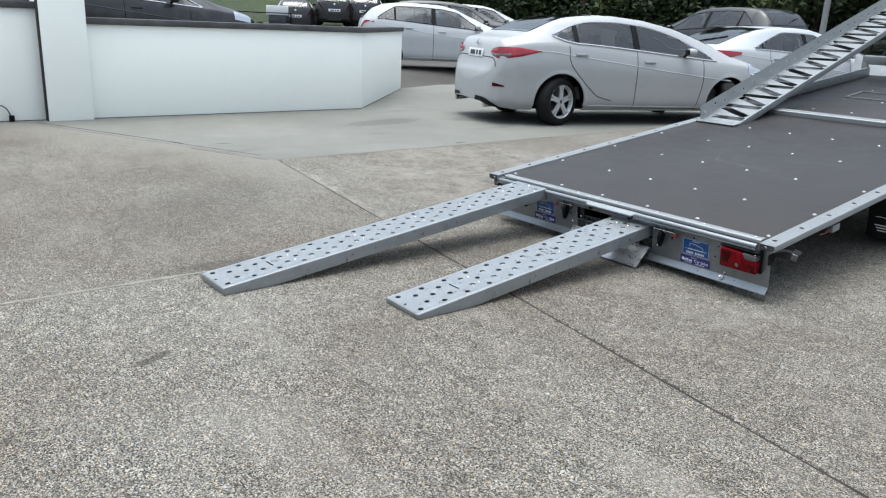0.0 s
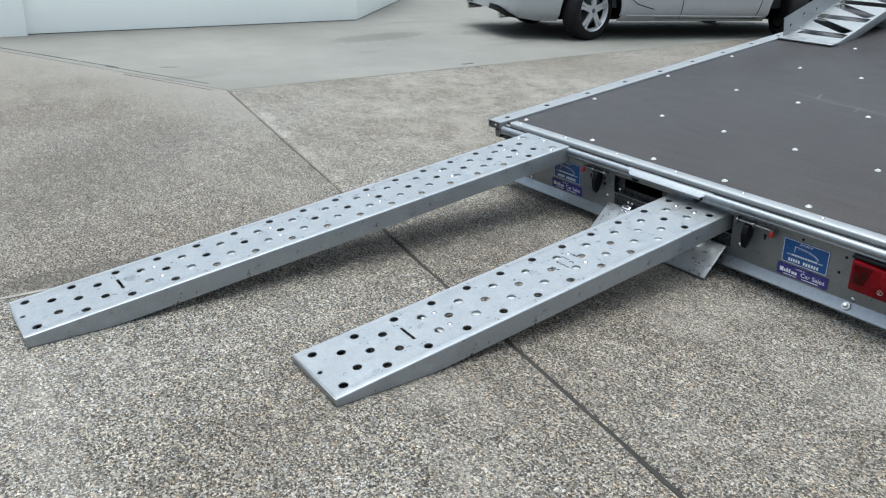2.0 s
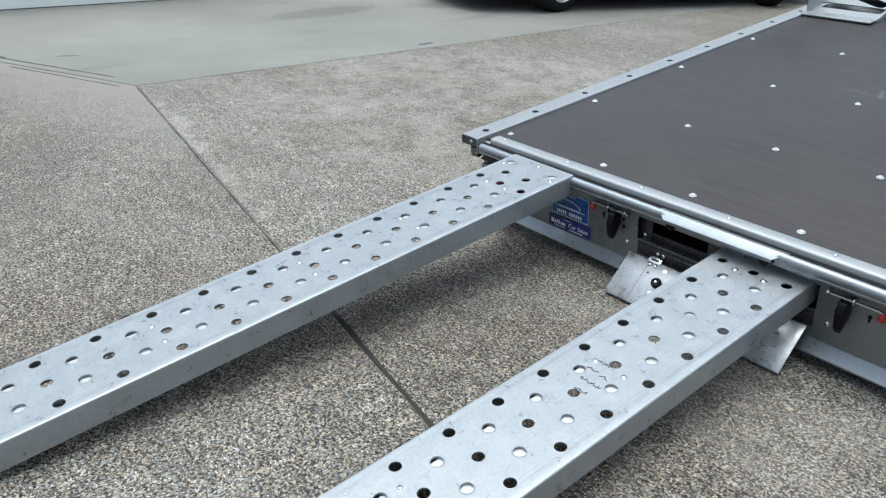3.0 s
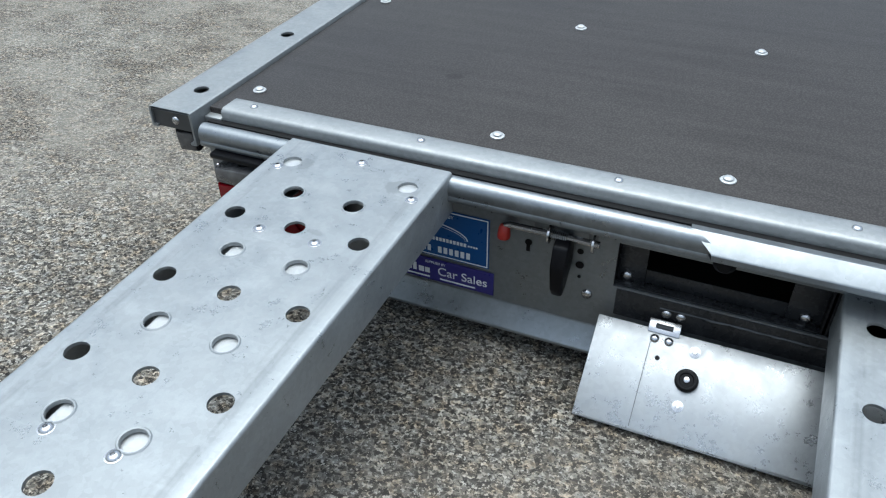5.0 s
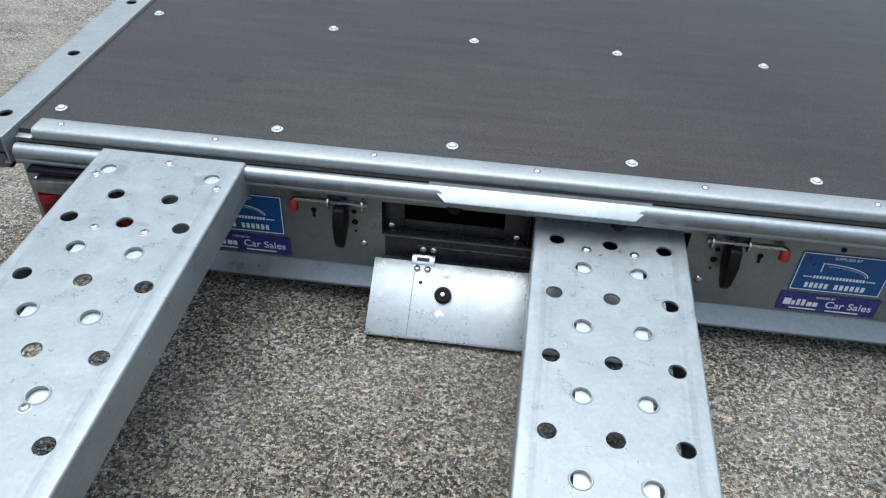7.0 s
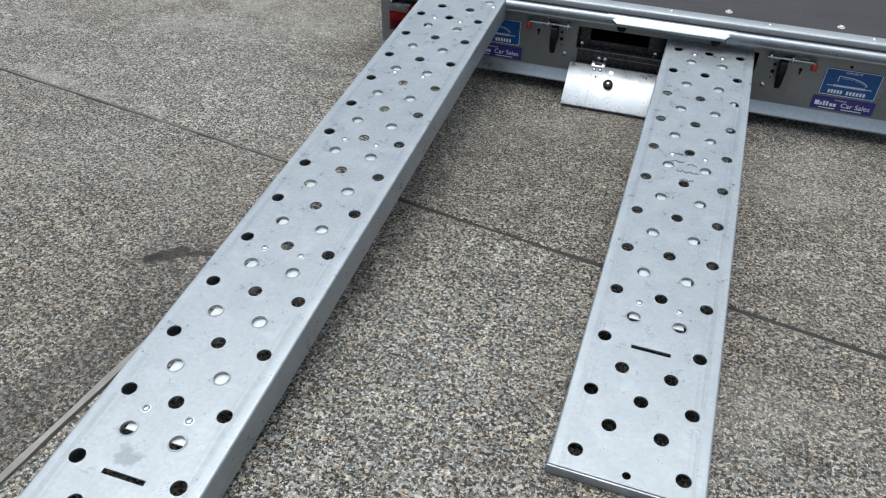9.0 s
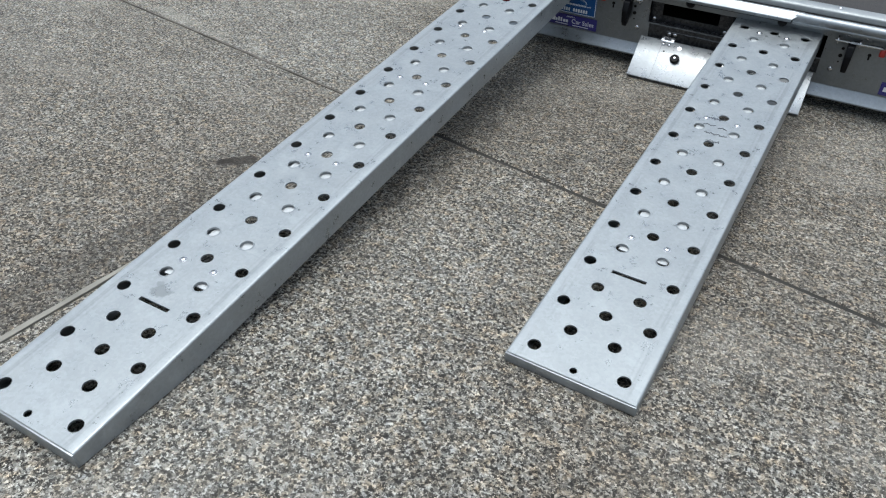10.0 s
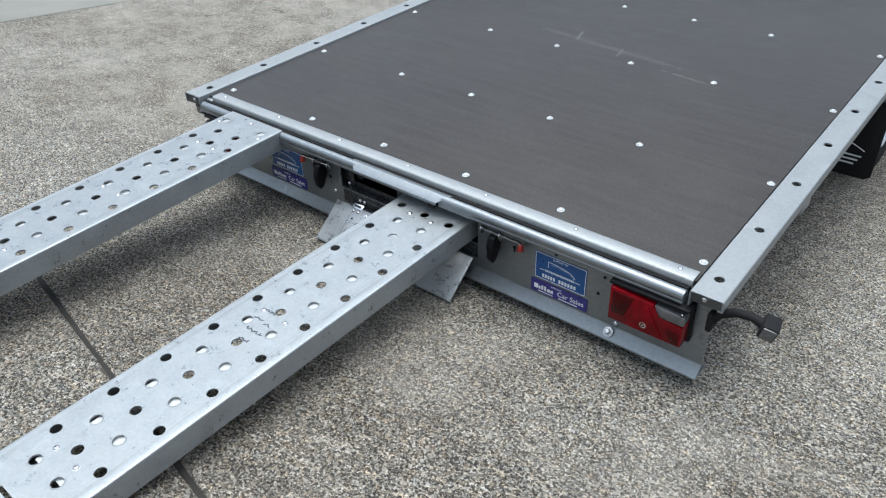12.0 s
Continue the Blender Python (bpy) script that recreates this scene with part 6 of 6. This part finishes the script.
        mr = part("door_mirror", box(-.05, .08, -.085, .085, -.048, .056, .045), M[paint], c, m=pose(p.x + .02, p.y + side * .115, p.z + .065, 0, 0, side * 12), smooth=60)
        part("mirror_glass", box(-.054, -.040, -.066, .066, -.034, .042, .006), M["black"], mr)
        part("mirror_stem", tube([(p.x, p.y - side * .02, p.z - .01), (p.x, p.y + side * .06, p.z + .03)], .02, 8), M["black"], c)
        # lamps
        if shape in ("saloon", "lift"):
            z_at = lambda q, z: min(4.6, next((k / 40 for k in range(80, 190) if S.at(q, k / 40)[1] >= z), 4.6))
            low = lambda q: z_at(q, .835 + .150 * (q / .68) ** 1.3)
            top = lambda q: z_at(q, 1.03 - .03 * (q / .68) ** 2)
            if shape == "saloon":
                lens, glint = bmesh.new(), bmesh.new()
                for mesh, lift, u0, u1, v0, v1 in ((lens, .010, 0, 1, 0, 1), (glint, .014, .05, .42, .10, .42)):
                    cols = []
                    for a in range(33):
                        u = u0 + (u1 - u0) * a / 32
                        zl = float(np.interp(u, [0, .06, .28, .6, 1], [.945, .905, .868, .905, .978]))
                        zh = float(np.interp(u, [0, .06, .28, .6, 1], [.960, .992, 1.022, 1.018, .986]))
                        col = []
                        for b in range(9):
                            z = zl + (zh - zl) * (v0 + (v1 - v0) * b / 8)
                            xr = float(np.interp(z, [.77, .80, .92, 1.04], [.090, .10, .115, .13]))
                            dome = lift * (.35 + .65 * math.sin(math.pi * b / 8) ** .5)
                            if u < .28:
                                q = u / .28
                                col.append(mesh.verts.new((xr - dome + .02 * q ** 3, side * (.50 + .225 * q), z)))
                            else:
                                q = .17 + .52 * (u - .28) / .72
                                turn = min(1, (u - .28) / .10)
                                y = S.at(q, z_at(q, z))[0]
                                col.append(mesh.verts.new((xr + .02 + (q - xr - .02) * turn ** .8, side * (.725 + (y + dome - .725) * turn), z)))
                        cols.append(col)
                    for p0, p1 in zip(cols, cols[1:]):
                        for b in range(8):
                            mesh.faces.new((p0[b], p1[b], p1[b + 1], p0[b + 1]))
                lamp = part("tail_lamp", lens, M[tail], c, "red tail lamp", smooth=60)
                part("lamp_flash", glint, M["lens_clear"], lamp, smooth=60)
            else:
                part("tail_lamp", S.patch(.045, .62, low, top, side, .007, 40, 6), M[tail], c, "red tail lamp")
                part("lamp_flash", S.patch(.06, .145, lambda q: low(q) + .05, lambda q: low(q) * .6 + top(q) * .4, side, .011, 10, 3), M["lens_clear"], c)
        else:
            part("tail_lamp", S.patch(.03, .34, lambda q: 3.62 + .9 * q, lambda q: 4.12 - .3 * (q / .3) ** 2, side, .006, 14, 6), M[tail], c, "red tail lamp")
        part("headlamp", S.patch(L - .62, L - .10, lambda q: 3.35, lambda q: 4.45 - .25 * (q - L + .62), side, .006, 18, 6), M["chrome"], c, "clear headlamp")
        ring_at = lambda q, z: next((k / 60 for k in range(30, 280) if S.at(q, k / 60)[1] >= z), 3.0)
        part("rear_reflector", S.patch(.075, .21, lambda q: ring_at(q, .505), lambda q: ring_at(q, .555 - .25 * (q - .075)), side, .005, 10, 3), M["lens_deep"], c)
        if detail:
            part("exhaust", tube([(.20, side * .52, .26), (.03, side * .52, .245)], .036, 12), M["chrome"], c)
    part("rear_skirt", S.patch(.006, .21, 0.0, lambda q: max(.04, 1.35 - 6.4 * q), 1, .010, 24, 8), M["black"], c)
    part("rear_skirt", S.patch(.006, .21, 0.0, lambda q: max(.04, 1.35 - 6.4 * q), -1, .010, 24, 8), M["black"], c)
    zp = (S.at(.04, 7)[1] + .80) / 2 - (.02 if shape in ("saloon", "lift") else .12)
    pl = part("number_plate", box(-.006, .004, -.26, .26, -.055, .055, .003), M["white_ink"], c, "white number plate with plain bars", m=pose(.101 if shape == "saloon" else .005, 0, .918 if shape == "saloon" else zp, 0, 8, 0))
    for y0, y1 in ((-.20, -.12), (-.08, -.02), (.02, .19)):
        part("word_bar", box(-.009, -.006, y0, y1, -.030, .030), M["ink"], pl)
    part("badge", lathe([(0, .006), (.035, .005), (.045, 0)], 20), M["chrome"], c, m=pose(.125 if shape == "saloon" else .045, 0, 1.06 if shape == "saloon" else S.at(.06, 7)[1] - .03, 0, -80, 0))
    if shape == "saloon":
        for side in (-1, 1):
            part("boot_seam", S.line([(.102, 3.55 + 3.45 * i / 16) for i in range(17)], side, .006, .0), M["black"], c)
    part("grille", S.patch(L - .10, L - .012, 1.4, 2.6, 1, .004, 6, 4), M["black"], c)
    part("grille", S.patch(L - .10, L - .012, 1.4, 2.6, -1, .004, 6, 4), M["black"], c)
    if shape in ("hatch", "suv", "lift"):
        x = S.rear[0] + .12 if shape == "lift" else S.rear[0] + .05
        part("wiper", S.line([(x + .32 * i / 8 * (1 if shape == "lift" else .3), 6.95 - .9 * i / 8) for i in range(9)], -1, .009, .012), M["black"], c)
    return c


car("saloon_car", pose(-5.583, 3.706, 0, 0, 0, 70.7), "silver four-door saloon car parked on the concrete", "saloon", "silver", "chrome")
car("hatchback_car", pose(-13.14, 6.72, rise(-13, 8) - 0.045, 0, 0, 60), "white small hatchback car parked behind the wall's end", "hatch", "white_paint")
car("liftback_car", pose(-5.84, 9.10, 0.0, 0, 0, 76), "white large liftback car with a rear wiper", "lift", "white_paint", "chrome")
car("suv_car", pose(-6.5, 14.40, rise(-8.5, 14.6) - 0.045, 0, 0, 168), "black compact off-road car parked at the trees", "suv", "black_paint", detail=False)
car("estate_car", pose(-11.35, -1.6, rise(-12.1, 0) - 0.045, 0, 0, 93), "black car parked behind the boundary wall", "saloon", "black_paint", "chrome")
car("dark_hatchback", pose(-17.2, 10.2, rise(-16.5, 11) - 0.045, 0, 0, 58), "black family car parked behind the white hatchback", "suv", "black_paint", detail=False)
car("grey_hatchback", pose(-19.2, 13.4, rise(-18, 14) - 0.045, 0, 0, 56), "light grey car parked in the back row", "hatch", "silver", detail=False)
for (x, y, a) in ((-29.03, 13.7, 152), (-28.2, 15.2, 150), (-27.75, 16.55, 148)):
    car("small_car", pose(x, y, rise(x, y) - 0.045, 0, 0, a), "black small hatchback seen from its tail in the back row", "hatch", "black_paint", "chrome", "lens_deep", detail=False)
car("white_car", pose(-2.75, 10.9, 0.0, 0, 0, -52), "white car parked beyond the trailer's front", "hatch", "white_paint", detail=False)


# ---------------------------------------------------------------- background
def lamp_post(x, y, z):
    lp = thing("lamp_post", pose(x, y, z), "grey steel lamp post at the edge of the car park", "lamp post")
    part("pole", tube([(0, 0, -0.05), (0, 0, 2.0), (0.0, 0, 4.2), (0, 0, 6.0)], [0.085, 0.08, 0.06, 0.05], 14), M["post"], lp)
    part("base_plate", box(-.16, .16, -.16, .16, -0.04, 0.02, .01), M["post"], lp)
    part("lamp_head", box(-.12, .60, -.11, .11, 5.95, 6.07, .04), M["post"], lp)


lamp_post(-7.62, 18.15, rise(-7.62, 18.15) - 0.04)


def plant_trailer():
    pt = thing("plant_trailer", pose(-28.0, 11.5, rise(-28.0, 11.5) - 0.045, 0, 0, 62), "small black plant trailer carrying a white tool box", "trailer")
    part("bed", box(-1.3, 1.3, -.65, .65, .42, .52, .02), M["dark_steel"], pt)
    for x in (-1.25, 1.25):
        for y in (-.62, .62):
            part("corner_post", box(x - .03, x + .03, y - .03, y + .03, .5, .95, .005), M["black"], pt)
    for y in (-.62, .62):
        part("side_rail", tube([(-1.25, y, .93), (1.25, y, .93)], .02, 8), M["black"], pt)
    part("tool_box", box(.25, 1.15, -.30, .30, .85, 1.22, .02), M["white_ink"], pt, "white tool box")
    part("box_stand", box(.35, 1.05, -.25, .25, .52, .85, .01), M["dark_steel"], pt)
    for y in (-.78, .78):
        part("tyre", lathe([(.14, -.07), (.25, -.08), (.28, -.05), (.28, .05), (.25, .08), (.14, .07), (0, .05), (0, -.05)], 22), M["rubber"], pt, m=pose(0, y, .28, 90, 0, 0))
    part("jockey_wheel", tube([(-1.7, 0, .1), (-1.7, 0, .8)], .03, 8), M["post"], pt)


plant_trailer()


def grass_bank():
    bm = bmesh.new()
    rows = []
    for i in range(70):
        a = i / 69
        x0, y0 = -56 + 36 * a, -30 + 62 * a ** 0.9
        row = []
        for j in range(9):
            b = j / 8
            d = 26 * b
            h = 0.30 + 6.5 * (b ** 0.8) * (0.55 + 0.45 * noise.noise((a * 7, b * 2, 3))) + 0.25 * noise.noise((a * 30, b * 9, 7)) * min(1, b * 5)
            nx, ny = -0.86, 0.5
            row.append(bm.verts.new((x0 + nx * d, y0 + ny * d, h + 0.4 if j else 0.2)))
        rows.append(row)
    for a, b in zip(rows, rows[1:]):
        for j in range(8):
            bm.faces.new((a[j], b[j], b[j + 1], a[j + 1]))
    return part("grass_bank", bm, M["grass"], None, "rough green grass bank behind the car park", smooth=80)


tagged(grass_bank(), category="bank", kind="structure")


def leaf_cloud(bm, centre, size, count, rnd, leaf=0.16):
    """Leaves scattered in a lumpy blob, thicker towards its skin."""
    for _ in range(count):
        d = Vector((rnd.gauss(0, 1), rnd.gauss(0, 1), rnd.gauss(0, 1))).normalized() * (rnd.random() ** 0.4)
        p = Vector(centre) + Vector((d.x * size[0], d.y * size[1], d.z * size[2]))
        a = Vector((rnd.uniform(-1, 1), rnd.uniform(-1, 1), rnd.uniform(-.6, .6))).normalized()
        b = a.cross(Vector((rnd.uniform(-1, 1), rnd.uniform(-1, 1), rnd.uniform(-1, 1)))).normalized()
        l_, w = leaf * rnd.uniform(.6, 1.3), leaf * rnd.uniform(.3, .6)
        bm.faces.new([bm.verts.new(q) for q in (p - a * l_, p - b * w, p + a * l_, p + b * w)])


def tree_meshes(seed, height, spread, clumps):
    rnd = random.Random(seed)
    trunk = tube([(0, 0, -0.2), (0.05, 0.02, height * .2), (-.04, .06, height * .45), (.05, 0, height * .75)], [.22, .18, .13, .05], 9)
    crown = bmesh.new()
    for i in range(clumps):
        a = rnd.uniform(0, 2 * math.pi)
        h = rnd.uniform(.18, .95)
        rr = spread * (1.05 - abs(h - .5)) * rnd.uniform(.25, 1.0)
        p = (rr * math.cos(a), rr * math.sin(a), height * h)
        if i % 3 == 0:
            tube([(0, 0, height * max(.15, h - .2)), (p[0] * .5, p[1] * .5, height * (h - .06)), p], [.06, .04, .012], 5, bm=trunk)
        leaf_cloud(crown, p, (spread * .36, spread * .36, spread * .28), 170, rnd)
    return mesh_of(trunk, "trunk", 60), mesh_of(crown, "crown")


KINDS = [tree_meshes(s, h, w, 52) for s, h, w in ((1, 10.0, 2.9), (2, 9.0, 3.1), (3, 11.0, 2.7))]
rnd = random.Random(11)
for i in range(15):
    a = i / 14
    x, y = -37.5 + 34.5 * a + rnd.uniform(-.6, .6), 24.5 + 7.5 * a + rnd.uniform(-.6, 1.2) - 3.0 * (1 - a)
    k = KINDS[i % 3]
    t = thing("tree", pose(x, y, 0.3, 0, 0, rnd.uniform(0, 360)) @ Matrix.Scale(rnd.uniform(.85, 1.15), 4), "dense dark green broadleaf tree at the car park's edge", "tree", group="trees")
    part("trunk", k[0], M["bark"], t)
    part("crown", k[1], M["leaf"] if i % 4 else M["leaf_light"], t)


def hedge():
    """Undergrowth below the trees."""
    r2 = random.Random(4)
    bm = bmesh.new()
    for i in range(150):
        a = i / 149
        x, y = -40 + 44 * a, 20.8 + 10.5 * a
        leaf_cloud(bm, (x + r2.uniform(-.8, .8), y + r2.uniform(-.5, 1.8), r2.uniform(.3, 2.1)), (1.0, 1.0, 1.0), 190, r2, .15)
    return part("hedge", bm, M["leaf"], None, "tangled dark green undergrowth along the car park", smooth=0)


tagged(hedge(), category="hedge", kind="stuff")
core = bmesh.new()
rowa = []
for i in range(40):
    a = i / 39
    x, y = -41 + 47 * a, 23.4 + 11.0 * a
    rowa.append([core.verts.new((x + .3 * noise.noise((i, z, 1)), y + (.9 * noise.noise((i * .7, z, 5))) + z * .25, z)) for z in (0.0, 1.2, 2.4, 3.6, 4.8, 6.0, 7.0, 7.8 + 1.2 * noise.noise((i, 0, 9)))])
for a, b in zip(rowa, rowa[1:]):
    for j in range(7):
        core.faces.new((a[j], b[j], b[j + 1], a[j + 1]))
tagged(part("far_wood", core, M["leaf"], None, "dark depth of the wood behind the hedge", smooth=80), category="wood", kind="stuff")
